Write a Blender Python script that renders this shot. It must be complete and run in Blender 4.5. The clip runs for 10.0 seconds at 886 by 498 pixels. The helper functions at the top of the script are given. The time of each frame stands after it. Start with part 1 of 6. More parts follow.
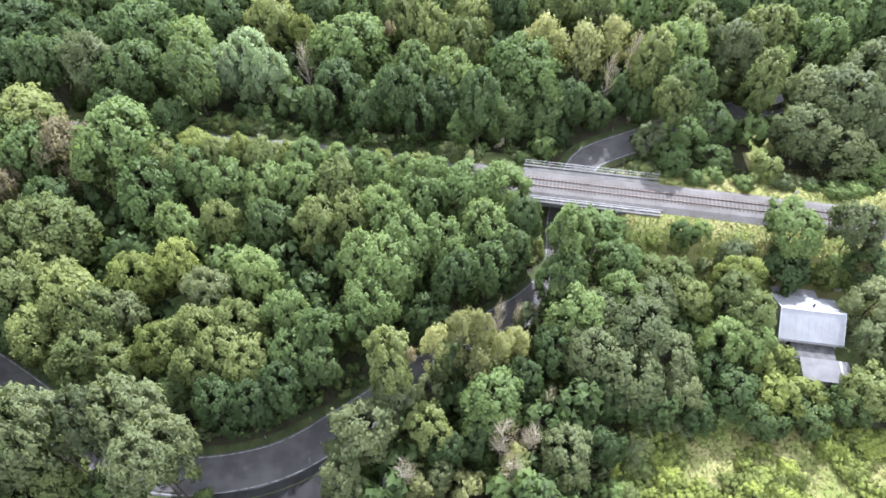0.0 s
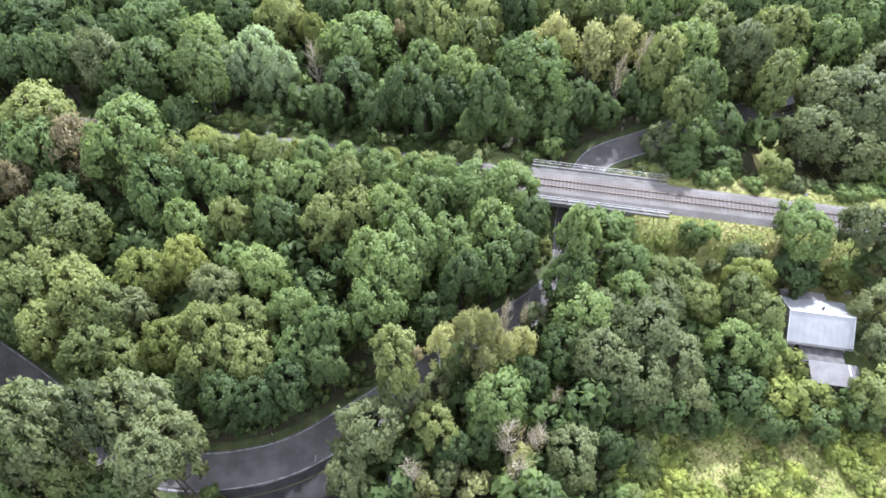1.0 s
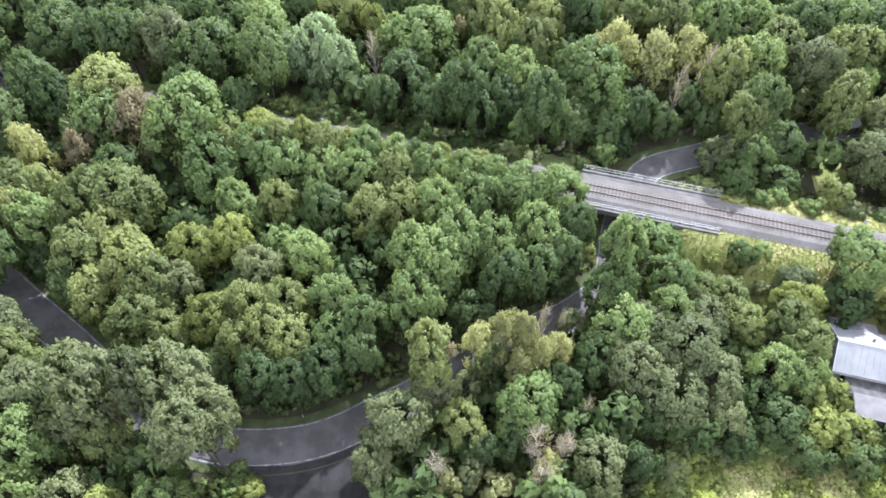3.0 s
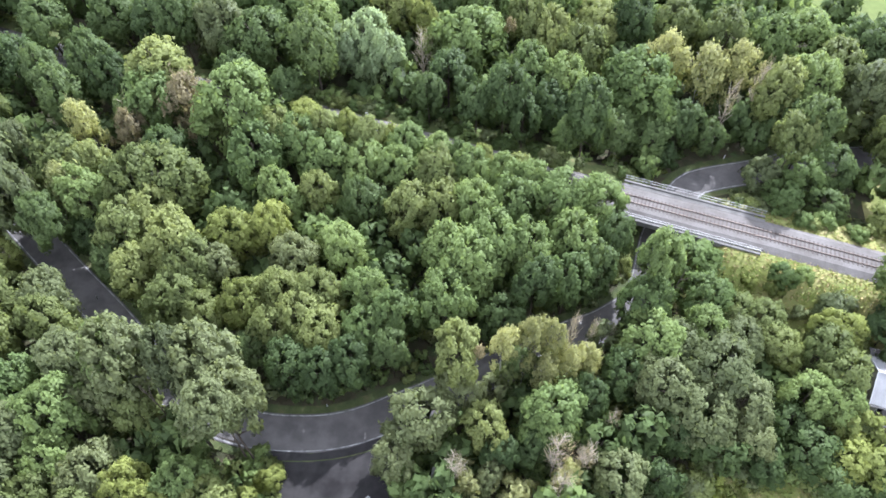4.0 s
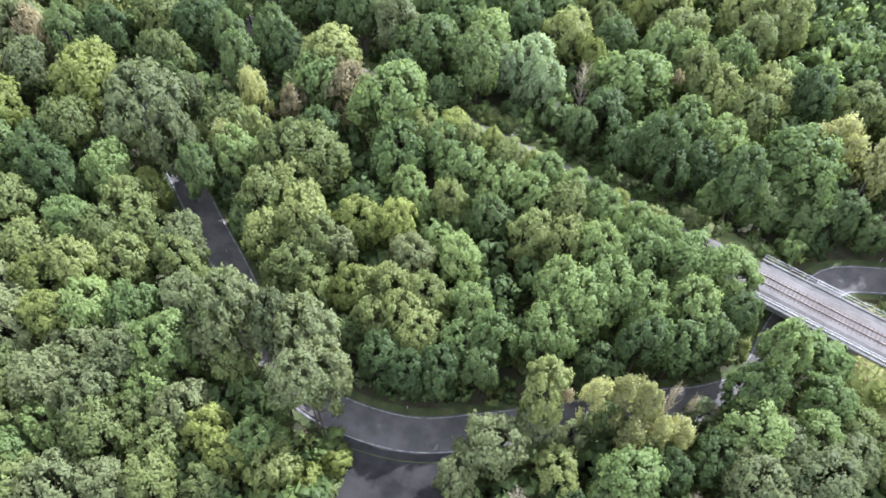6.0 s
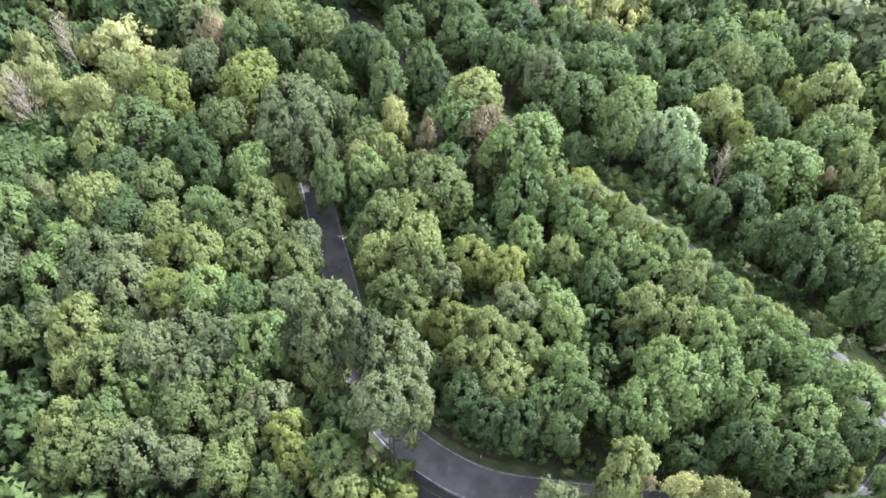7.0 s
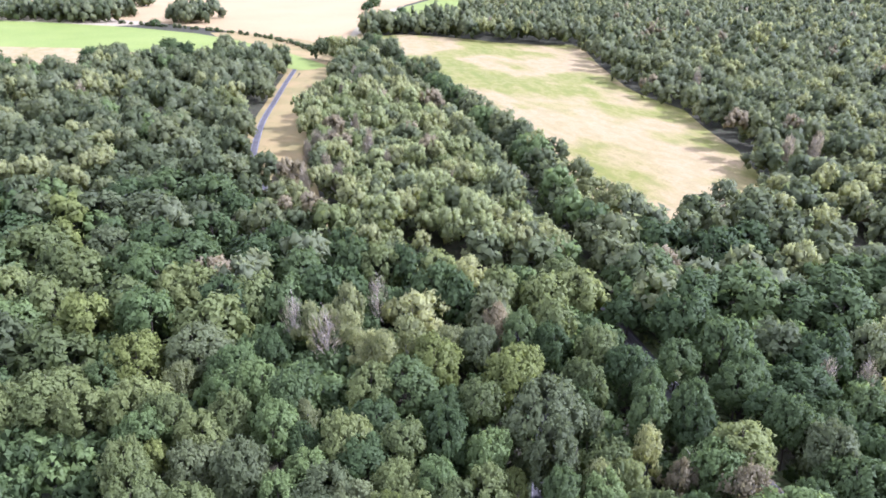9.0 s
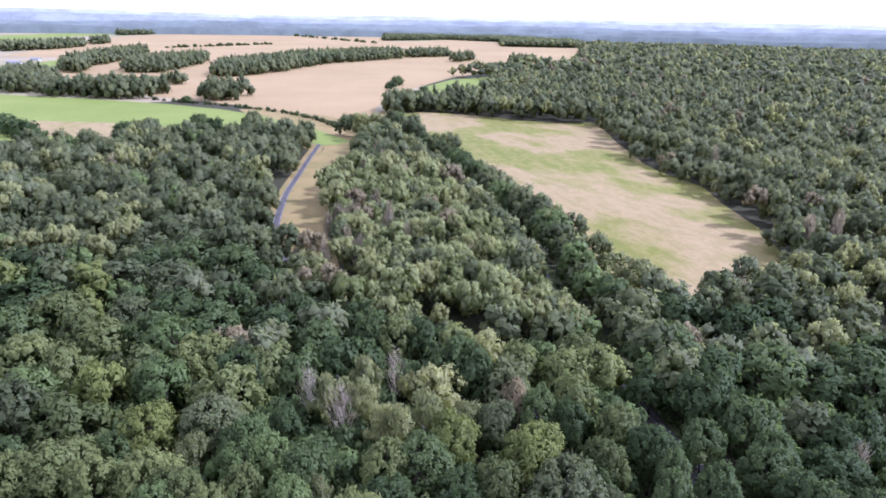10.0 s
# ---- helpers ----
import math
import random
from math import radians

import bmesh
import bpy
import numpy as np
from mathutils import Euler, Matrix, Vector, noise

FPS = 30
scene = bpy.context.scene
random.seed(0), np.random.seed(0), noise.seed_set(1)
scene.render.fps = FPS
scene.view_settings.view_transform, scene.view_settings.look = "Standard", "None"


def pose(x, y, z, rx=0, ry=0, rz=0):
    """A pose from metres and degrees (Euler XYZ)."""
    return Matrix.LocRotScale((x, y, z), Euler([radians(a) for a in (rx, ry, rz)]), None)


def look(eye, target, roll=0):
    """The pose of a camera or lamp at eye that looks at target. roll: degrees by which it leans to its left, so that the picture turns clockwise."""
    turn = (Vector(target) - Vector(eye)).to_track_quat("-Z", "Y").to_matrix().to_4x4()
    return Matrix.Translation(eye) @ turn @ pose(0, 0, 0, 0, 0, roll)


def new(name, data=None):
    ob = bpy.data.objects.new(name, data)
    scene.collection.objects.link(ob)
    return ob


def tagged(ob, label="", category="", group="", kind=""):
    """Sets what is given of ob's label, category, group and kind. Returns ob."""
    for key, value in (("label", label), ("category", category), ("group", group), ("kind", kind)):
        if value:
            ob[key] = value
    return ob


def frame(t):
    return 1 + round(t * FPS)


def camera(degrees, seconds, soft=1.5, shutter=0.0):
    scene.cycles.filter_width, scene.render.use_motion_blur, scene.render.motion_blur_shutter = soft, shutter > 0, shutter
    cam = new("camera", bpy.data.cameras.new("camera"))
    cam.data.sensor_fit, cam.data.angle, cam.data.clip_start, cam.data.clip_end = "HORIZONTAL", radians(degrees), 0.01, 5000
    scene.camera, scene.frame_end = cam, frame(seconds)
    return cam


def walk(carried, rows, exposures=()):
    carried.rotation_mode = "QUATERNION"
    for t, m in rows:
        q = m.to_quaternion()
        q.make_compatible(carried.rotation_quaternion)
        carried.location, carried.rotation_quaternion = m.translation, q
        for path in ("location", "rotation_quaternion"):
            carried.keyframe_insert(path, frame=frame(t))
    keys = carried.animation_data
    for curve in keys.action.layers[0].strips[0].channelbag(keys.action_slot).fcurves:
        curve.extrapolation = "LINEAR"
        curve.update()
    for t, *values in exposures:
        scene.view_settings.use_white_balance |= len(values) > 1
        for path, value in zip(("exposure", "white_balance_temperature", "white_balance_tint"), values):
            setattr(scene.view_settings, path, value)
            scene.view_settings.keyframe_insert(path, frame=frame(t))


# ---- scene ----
cam = camera(65.0, 10.0, soft=1.75)
TURNS = (
    (0.0, 36.02, -0.08, 0.16), (0.5, 36.00, -0.02, 0.37), (1.0, 35.96, 0.12, 0.94), (1.5, 35.88, 0.19, 1.78),
    (2.0, 35.81, 0.24, 2.76), (3.5, 35.73, 0.26, 9.20), (4.0, 35.75, 0.24, 11.66), (4.5, 35.78, 0.13, 14.57),
    (5.0, 35.81, 0.05, 17.80), (5.2, 35.79, -0.02, 19.23), (6.3, 38.57, -0.19, 32.33), (6.5, 39.24, -0.17, 35.13),
    (7.0, 41.24, -0.24, 42.33), (7.5, 45.65, -0.44, 48.20), (8.0, 52.39, -0.69, 52.15), (8.5, 59.45, -0.71, 58.36),
    (9.0, 65.81, -0.90, 68.08), (9.5, 70.76, -1.02, 69.67), (10.0, 71.80, -1.05, 69.79))
EYE = (0.0, 0.0, 100.0)
LIGHTNESS = ((0.0, 1.21, 5430, 16), (7.0, 1.28, 5330, 17), (8.0, 1.25, 5200, 21), (8.5, 1.07, 5080, 29), (9.0, 0.76, 4950, 34), (9.5, 0.45, 4900, 36), (10.0, 0.17, 4900, 37))
walk(cam, [(t, pose(*EYE, rx, ry, rz)) for t, rx, ry, rz in TURNS], LIGHTNESS)

# ---- daylight: hazy summer sun, behind the railway as first seen ----
SUN_TURN, SUN_HEIGHT = radians(18), radians(43)
world = bpy.data.worlds.new("hazy_sky")
scene.world = world
world.use_nodes = True
wn = world.node_tree.nodes
sky = wn.new("ShaderNodeTexSky")
sky.sky_type, sky.sun_disc = "NISHITA", False
sky.sun_elevation, sky.sun_rotation = SUN_HEIGHT, SUN_TURN
sky.air_density, sky.dust_density = 1.0, 1.0
wn["Background"].inputs["Strength"].default_value = 0.135
haze = wn.new("ShaderNodeMix")
haze.data_type = "RGBA"
haze.inputs[0].default_value = 0.85
haze.inputs[7].default_value = (9.2, 9.0, 8.7, 1)
world.node_tree.links.new(sky.outputs[0], haze.inputs[6])
world.node_tree.links.new(haze.outputs[2], wn["Background"].inputs["Color"])
sun = new("sun", bpy.data.lights.new("sun", "SUN"))
sun.data.energy, sun.data.angle, sun.data.color = 4.7, radians(0.6), (1.0, 0.95, 0.87)
sun_way = Vector((math.sin(SUN_TURN) * math.cos(SUN_HEIGHT), math.cos(SUN_TURN) * math.cos(SUN_HEIGHT), math.sin(SUN_HEIGHT)))
sun.matrix_world = look(sun_way * 300, (0, 0, 0))


# ---- materials ----
def nodes_of(name):
    m = bpy.data.materials.new(name)
    m.use_nodes = True
    return m, m.node_tree.nodes, m.node_tree.links, m.node_tree.nodes["Principled BSDF"]


def noise_at(n, l, scale, detail=4.0, rough=0.6, coord="Object", stretch=None):
    co = n.new("ShaderNodeTexCoord")
    tex = n.new("ShaderNodeTexNoise")
    tex.inputs["Scale"].default_value, tex.inputs["Detail"].default_value, tex.inputs["Roughness"].default_value = scale, detail, rough
    if stretch:
        mp = n.new("ShaderNodeMapping")
        mp.inputs["Scale"].default_value = stretch[:3]
        mp.inputs["Rotation"].default_value[2] = stretch[3]
        l.new(co.outputs[coord], mp.inputs[0])
        l.new(mp.outputs[0], tex.inputs["Vector"])
    else:
        l.new(co.outputs[coord], tex.inputs["Vector"])
    return tex


def ramp(n, l, source, stops):
    r = n.new("ShaderNodeValToRGB")
    while len(r.color_ramp.elements) < len(stops):
        r.color_ramp.elements.new(0.5)
    for e, (p, c) in zip(r.color_ramp.elements, stops):
        e.position, e.color = p, (*c, 1)
    l.new(source, r.inputs[0])
    return r


def mixed(n, l, fac, a, b, mode="MIX"):
    m = n.new("ShaderNodeMix")
    m.data_type, m.blend_type = "RGBA", mode
    for k, v in ((0, fac), (6, a), (7, b)):
        if hasattr(v, "is_output"):
            l.new(v, m.inputs[k])
        else:
            m.inputs[k].default_value = v if k == 0 else (*v, 1)
    return m.outputs[2]


def bump_to(n, l, source, b, strength, distance):
    bp = n.new("ShaderNodeBump")
    bp.inputs["Strength"].default_value, bp.inputs["Distance"].default_value = strength, distance
    l.new(source, bp.inputs["Height"])
    l.new(bp.outputs[0], b.inputs["Normal"])


def surface(name, stops, scale, rough=0.85, fine=8.0, bump=0.3, depth=0.02, stops2=None, scale2=0.08, coord="Object", stretch=None, metal=0.0, speck_low=0.62):
    """Two scales of variation: a broad one, mottled by a fine one, and fine relief."""
    m, n, l, b = nodes_of(name)
    broad = noise_at(n, l, scale, coord=coord, stretch=stretch)
    col = ramp(n, l, broad.outputs[0], stops).outputs[0]
    if stops2:
        wide = noise_at(n, l, scale2, 3.0, coord=coord, stretch=stretch)
        col = mixed(n, l, 0.65, col, ramp(n, l, wide.outputs[0], stops2).outputs[0])
    grain = noise_at(n, l, fine, 5.0, 0.7, coord=coord)
    speck = ramp(n, l, grain.outputs[0], ((0.3, (speck_low,) * 3), (0.7, (1.0, 1.0, 1.0)))).outputs[0]
    l.new(mixed(n, l, 0.7, col, speck, "MULTIPLY"), b.inputs["Base Color"])
    b.inputs["Roughness"].default_value, b.inputs["Metallic"].default_value = rough, metal
    b.inputs["Specular IOR Level"].default_value = 0.5 if rough < 0.6 else 0.22
    bump_to(n, l, grain.outputs[0], b, bump, depth)
    return m


def foliage(name, rgb, spread=0.17, warm=0.022, through_leaf=0.42):
    """Leaves: colour differs from tree to tree, from bough to bough and from spray to spray."""
    m, n, l, b = nodes_of(name)
    info, geo = n.new("ShaderNodeObjectInfo"), n.new("ShaderNodeNewGeometry")
    patch = noise_at(n, l, 0.11, 3.0)
    mean = n.new("ShaderNodeMath")
    mean.operation = "ADD"
    l.new(info.outputs["Random"], mean.inputs[0])
    l.new(patch.outputs[0], mean.inputs[1])
    hsv = n.new("ShaderNodeHueSaturation")
    hsv.inputs["Color"].default_value = (*rgb, 1)
    for key, source, lo, hi, a, c in (("Hue", mean.outputs[0], 0.3, 1.7, 0.5 + warm * 0.35, 0.5 - warm), ("Value", geo.outputs["Random Per Island"], 0, 1, 1 - spread, 1 + spread * 1.2)):
        mr = n.new("ShaderNodeMapRange")
        for i, v in enumerate((lo, hi, a, c)):
            mr.inputs[i + 1].default_value = v
        l.new(source, mr.inputs[0])
        l.new(mr.outputs[0], hsv.inputs[key])
    tone = n.new("ShaderNodeMapRange")
    for i, v in enumerate((0.3, 1.7, 0.6, 1.4)):
        tone.inputs[i + 1].default_value = v
    l.new(mean.outputs[0], tone.inputs[0])
    scale = n.new("ShaderNodeVectorMath")
    scale.operation = "SCALE"
    leaf = n.new("ShaderNodeTexNoise")
    leaf.inputs["Scale"].default_value, leaf.inputs["Detail"].default_value, leaf.inputs["Roughness"].default_value = 4.6, 2.0, 0.7
    l.new(geo.outputs["Position"], leaf.inputs["Vector"])
    # shaded gaps between leaves, painted as a fine light and dark mottle
    dapple = ramp(n, l, leaf.outputs[0], ((0.3, (0.74, 0.75, 0.74)), (0.5, (0.97, 0.97, 0.97)), (0.72, (1.25, 1.23, 1.2)))).outputs[0]
    l.new(mixed(n, l, 1.0, hsv.outputs[0], dapple, "MULTIPLY"), scale.inputs[0])
    l.new(tone.outputs[0], scale.inputs["Scale"])
    l.new(scale.outputs[0], b.inputs["Base Color"])
    b.inputs["Roughness"].default_value = 0.6
    b.inputs["Specular IOR Level"].default_value = 0.2
    tr = n.new("ShaderNodeBsdfTranslucent")
    lift = mixed(n, l, 1.0, scale.outputs[0], (1.18, 1.15, 0.68), "MULTIPLY")
    soft, turned = n.new("ShaderNodeAttribute"), n.new("ShaderNodeVectorTransform")
    soft.attribute_name = "soft"
    turned.vector_type, turned.convert_from, turned.convert_to = "VECTOR", "OBJECT", "WORLD"
    l.new(soft.outputs["Vector"], turned.inputs[0])
    unit = n.new("ShaderNodeVectorMath")
    unit.operation = "NORMALIZE"
    l.new(turned.outputs[0], unit.inputs[0])
    l.new(unit.outputs[0], b.inputs["Normal"])
    l.new(lift, tr.inputs["Color"])
    mx = n.new("ShaderNodeMixShader")
    mx.inputs[0].default_value = through_leaf
    l.new(b.outputs[0], mx.inputs[1])
    l.new(tr.outputs[0], mx.inputs[2])
    l.new(mx.outputs[0], n["Material Output"].inputs["Surface"])
    return m


LEAF = {
    "oak": foliage("oak_leaves", (0.161, 0.228, 0.076)),
    # dark leaves; in many trees this tone stands for shade, not leaf colour
    "dark_oak": foliage("dark_oak_leaves", (0.096, 0.143, 0.05)),
    "grey": foliage("grey_green_leaves", (0.15, 0.182, 0.08)),
    "light": foliage("light_green_leaves", (0.182, 0.224, 0.076)),
    "lime": foliage("lime_green_leaves", (0.204, 0.242, 0.066), warm=0.012),
    "birch": foliage("birch_leaves", (0.36, 0.375, 0.155), warm=0.01),
    "pale": foliage("pale_silvery_leaves", (0.26, 0.335, 0.165), warm=0.01),
    "brown": foliage("rusty_leaves", (0.3, 0.262, 0.15), warm=0.01),
    "pine": foliage("pine_needles", (0.34, 0.385, 0.175), warm=0.012, through_leaf=0.55),
    # these three: haze over the distant wood is put into duller, paler colour
    "hazed": foliage("hazed_olive_leaves", (0.215, 0.25, 0.132), through_leaf=0.52),
    "far_oak": foliage("far_oak_leaves", (0.202, 0.233, 0.108), through_leaf=0.52),
    "far_dark": foliage("far_dark_leaves", (0.135, 0.168, 0.076), through_leaf=0.52),
    "far_birch": foliage("far_birch_leaves", (0.355, 0.385, 0.175), through_leaf=0.55),
    "bramble": foliage("bramble_leaves", (0.3, 0.35, 0.085), warm=0.012),
    "withered": foliage("withered_twigs", (0.56, 0.49, 0.31), warm=0.006, through_leaf=0.2),
}
BARK = surface("bark", ((0.3, (0.06, 0.045, 0.033)), (0.7, (0.14, 0.115, 0.09))), 3.0, fine=14.0, bump=0.8, depth=0.03)
BIRCH_BARK = surface("birch_bark", ((0.36, (0.08, 0.07, 0.065)), (0.48, (0.5, 0.48, 0.45)), (0.8, (0.62, 0.6, 0.57))), 2.2, fine=10.0, stretch=(1, 1, 5, 0))
DEAD_WOOD = surface("bare_dead_wood", ((0.3, (0.44, 0.38, 0.29)), (0.7, (0.63, 0.56, 0.44))), 2.0, fine=12.0)
FLOOR = surface("forest_floor", ((0.32, (0.035, 0.045, 0.018)), (0.52, (0.07, 0.06, 0.035)), (0.7, (0.06, 0.095, 0.03))), 0.35, fine=2.5, bump=0.9, depth=0.15)
DRY_GRASS = surface("dry_grass", ((0.3, (0.137, 0.184, 0.038)), (0.5, (0.252, 0.241, 0.081)), (0.68, (0.137, 0.190, 0.038))), 0.45, fine=2.2, bump=0.4, depth=0.05, stops2=((0.4, (0.147, 0.190, 0.043)), (0.55, (0.304, 0.287, 0.119)), (0.68, (0.357, 0.333, 0.162))), scale2=0.12, speck_low=0.75)
STRIP_GRASS = surface("sunburnt_grass", ((0.3, (0.27, 0.2, 0.07)), (0.5, (0.37, 0.262, 0.1)), (0.68, (0.215, 0.2, 0.06))), 0.2, fine=1.5, bump=0.8, depth=0.1, stops2=((0.35, (0.201, 0.187, 0.061)), (0.65, (0.342, 0.257, 0.106))), scale2=0.05, speck_low=0.8)
VERGE = surface("verge_grass", ((0.35, (0.05, 0.065, 0.025)), (0.55, (0.08, 0.1, 0.035)), (0.75, (0.13, 0.115, 0.06))), 0.5, fine=5.0, bump=0.8, depth=0.08)
RAIL_GRASS = surface("railside_grass", ((0.35, (0.062, 0.087, 0.025)), (0.55, (0.105, 0.124, 0.043)), (0.75, (0.161, 0.143, 0.062))), 0.5, fine=3.0, bump=0.8, depth=0.08, speck_low=0.75)
HAY = surface("hay_meadow", ((0.38, (0.16, 0.185, 0.03)), (0.48, (0.26, 0.235, 0.06)), (0.56, (0.41, 0.315, 0.14)), (0.66, (0.19, 0.2, 0.035))), 0.07, fine=0.9, stops2=((0.36, (0.185, 0.215, 0.034)), (0.46, (0.225, 0.235, 0.045)), (0.53, (0.44, 0.325, 0.17)), (0.6, (0.4, 0.3, 0.145)), (0.67, (0.215, 0.22, 0.04))), scale2=0.0062, speck_low=0.6, stretch=(1, 1.9, 1, 0.3))
PLAIN = surface("distant_farmland", ((0.35, (0.2, 0.24, 0.09)), (0.5, (0.42, 0.34, 0.21)), (0.65, (0.14, 0.2, 0.07))), 0.003, fine=0.3, stops2=((0.35, (0.18, 0.24, 0.08)), (0.55, (0.46, 0.37, 0.24)), (0.7, (0.2, 0.25, 0.1))), scale2=0.0012)
WHEAT = surface("ripe_wheat", ((0.3, (0.384, 0.280, 0.122)), (0.7, (0.454, 0.338, 0.159))), 0.02, fine=0.4, stops2=((0.3, (0.358, 0.262, 0.113)), (0.7, (0.481, 0.356, 0.170))), scale2=0.004)
CROP = surface("green_crop", ((0.3, (0.207, 0.253, 0.036)), (0.7, (0.291, 0.318, 0.056))), 0.03, fine=0.5, stops2=((0.3, (0.187, 0.259, 0.048)), (0.7, (0.272, 0.334, 0.079))), scale2=0.006)
ASPHALT = surface("worn_asphalt", ((0.3, (0.092, 0.087, 0.085)), (0.7, (0.141, 0.133, 0.125))), 0.6, fine=30.0, bump=0.25, depth=0.006, stops2=((0.4, (0.086, 0.081, 0.077)), (0.6, (0.153, 0.143, 0.135))), scale2=0.25)
# far darker than the road: tree shade is put into this colour
LOT = surface("patched_asphalt", ((0.4, (0.014, 0.012, 0.012)), (0.55, (0.034, 0.032, 0.032)), (0.75, (0.053, 0.048, 0.047))), 0.35, fine=20.0, bump=0.4, depth=0.01, stops2=((0.38, (0.011, 0.010, 0.010)), (0.52, (0.038, 0.036, 0.035)), (0.8, (0.060, 0.055, 0.053))), scale2=0.16)
# worn, and darkened further to stand for tree shade on the lines
PAINT = surface("road_paint", ((0.32, (0.14, 0.14, 0.14)), (0.5, (0.34, 0.34, 0.33)), (0.66, (0.5, 0.5, 0.48))), 1.2, fine=20.0)
BALLAST = surface("rail_ballast", ((0.3, (0.120, 0.109, 0.101)), (0.7, (0.188, 0.176, 0.165))), 1.6, fine=16.0, bump=1.0, depth=0.04, stops2=((0.35, (0.112, 0.101, 0.090)), (0.65, (0.188, 0.176, 0.165))), scale2=0.2)
RAILS = surface("rusty_steel", ((0.3, (0.090, 0.067, 0.055)), (0.7, (0.165, 0.133, 0.110))), 4.0, rough=0.5, fine=30.0, metal=0.6)
SLEEPER = surface("sleeper_wood", ((0.3, (0.075, 0.062, 0.054)), (0.7, (0.155, 0.135, 0.12))), 2.0, fine=14.0)
CONCRETE = surface("weathered_concrete", ((0.3, (0.120, 0.116, 0.108)), (0.7, (0.200, 0.192, 0.180))), 0.6, fine=9.0, bump=0.3, depth=0.01)
RAILING = surface("pale_painted_steel", ((0.3, (0.336, 0.336, 0.328)), (0.7, (0.448, 0.448, 0.432))), 1.5, rough=0.5, fine=12.0)
ROOF_SHEET = surface("pale_roof_sheet", ((0.3, (0.300, 0.300, 0.305)), (0.7, (0.367, 0.367, 0.373))), 0.9, rough=0.42, fine=8.0, bump=0.1, stops2=((0.4, (0.287, 0.287, 0.294)), (0.7, (0.384, 0.384, 0.384))), scale2=0.4)
ROOF_FELT = surface("grey_roof_felt", ((0.3, (0.156, 0.149, 0.149)), (0.7, (0.218, 0.211, 0.210))), 0.7, fine=12.0, bump=0.2)
ROOF_DARK = surface("dark_roof_felt", ((0.35, (0.070, 0.066, 0.066)), (0.7, (0.168, 0.161, 0.154))), 0.8, fine=9.0)
RENDERED = surface("pale_plaster", ((0.3, (0.252, 0.231, 0.203)), (0.7, (0.350, 0.329, 0.294))), 0.8, fine=9.0)
WHITE = surface("white_paint", ((0.3, (0.576, 0.576, 0.576)), (0.7, (0.640, 0.640, 0.640))), 1.0, rough=0.35, fine=9.0, bump=0.05)
BLACK = surface("black_plastic", ((0.3, (0.02, 0.02, 0.02)), (0.7, (0.035, 0.035, 0.035))), 3.0, rough=0.5)
WOOD = surface("grey_wood", ((0.3, (0.16, 0.13, 0.1)), (0.7, (0.28, 0.23, 0.18))), 1.5, fine=12.0)
GLASS, _, _, gb = nodes_of("window_glass")
gb.inputs["Base Color"].default_value, gb.inputs["Roughness"].default_value = (0.03, 0.035, 0.04, 1), 0.05


# ---- building helpers ----
def mesh_ob(name, verts, faces, mat, parent=None, label="", smooth=False):
    me = bpy.data.meshes.new(name)
    me.from_pydata([tuple(v) for v in verts], [], faces)
    me.validate()
    if mat:
        me.materials.append(mat)
    if smooth:
        me.shade_smooth()
    ob = new(name, me)
    if parent:
        ob.parent = parent
    return tagged(ob, label)


def part(name, bm, mat, parent, label=""):
    me = bpy.data.meshes.new(name)
    bmesh.ops.recalc_face_normals(bm, faces=bm.faces)
    bm.to_mesh(me)
    bm.free()
    me.materials.append(mat)
    ob = new(name, me)
    ob.parent = parent
    return tagged(ob, label)


def base(name, at, label, category, group="", turn=0.0):
    ob = new(name)
    ob.empty_display_size = 0.3
    ob.matrix_world = pose(*at, 0, 0, turn)
    return tagged(ob, label, category, group)


def box(bm, lo, hi, bevel=0.0):
    c = [(a + b) / 2 for a, b in zip(lo, hi)]
    s = [b - a for a, b in zip(lo, hi)]
    g = bmesh.ops.create_cube(bm, size=1, matrix=Matrix.Translation(c) @ Matrix.Diagonal((*s, 1)))
    if bevel:
        bmesh.ops.bevel(bm, geom=list({e for v in g["verts"] for e in v.link_edges}), offset=bevel, segments=2, affect="EDGES", profile=0.6)
    return bm


def box_part(name, lo, hi, mat, parent, label="", bevel=0.0):
    return part(name, box(bmesh.new(), lo, hi, bevel), mat, parent, label)


def spline(points, step):
    """Even points along a smooth curve through the given ones."""
    p = [np.array(q, float) for q in points]
    p = [2 * p[0] - p[1], *p, 2 * p[-1] - p[-2]]
    out = []
    for a, b, c, d in zip(p, p[1:], p[2:], p[3:]):
        k = max(1, int(np.linalg.norm(c - b) / step))
        for i in range(k):
            u = i / k
            out.append(0.5 * (2 * b + (c - a) * u + (2 * a - 5 * b + 4 * c - d) * u * u + (3 * b - a - 3 * c + d) * u ** 3))
    return np.array(out + [p[-2]])


def offset_line(line, d):
    t = np.gradient(line[:, :2], axis=0)
    t /= np.linalg.norm(t, axis=1)[:, None]
    out = line.copy()
    out[:, 0] -= t[:, 1] * d
    out[:, 1] += t[:, 0] * d
    return out


def strip(name, profile, line, mat, parent=None, kind="structure", label=""):
    """A profile of (side, height) points swept along a line."""
    rows = [offset_line(line, s) + np.array((0, 0, h)) for s, h in profile]
    n, k = len(line), len(profile)
    verts = [r[i] for i in range(n) for r in rows]
    faces = [(i * k + j, (i + 1) * k + j, (i + 1) * k + j + 1, i * k + j + 1) for i in range(n - 1) for j in range(k - 1)]
    return tagged(mesh_ob(name, verts, faces, mat, parent, label), kind=kind if not parent else "")


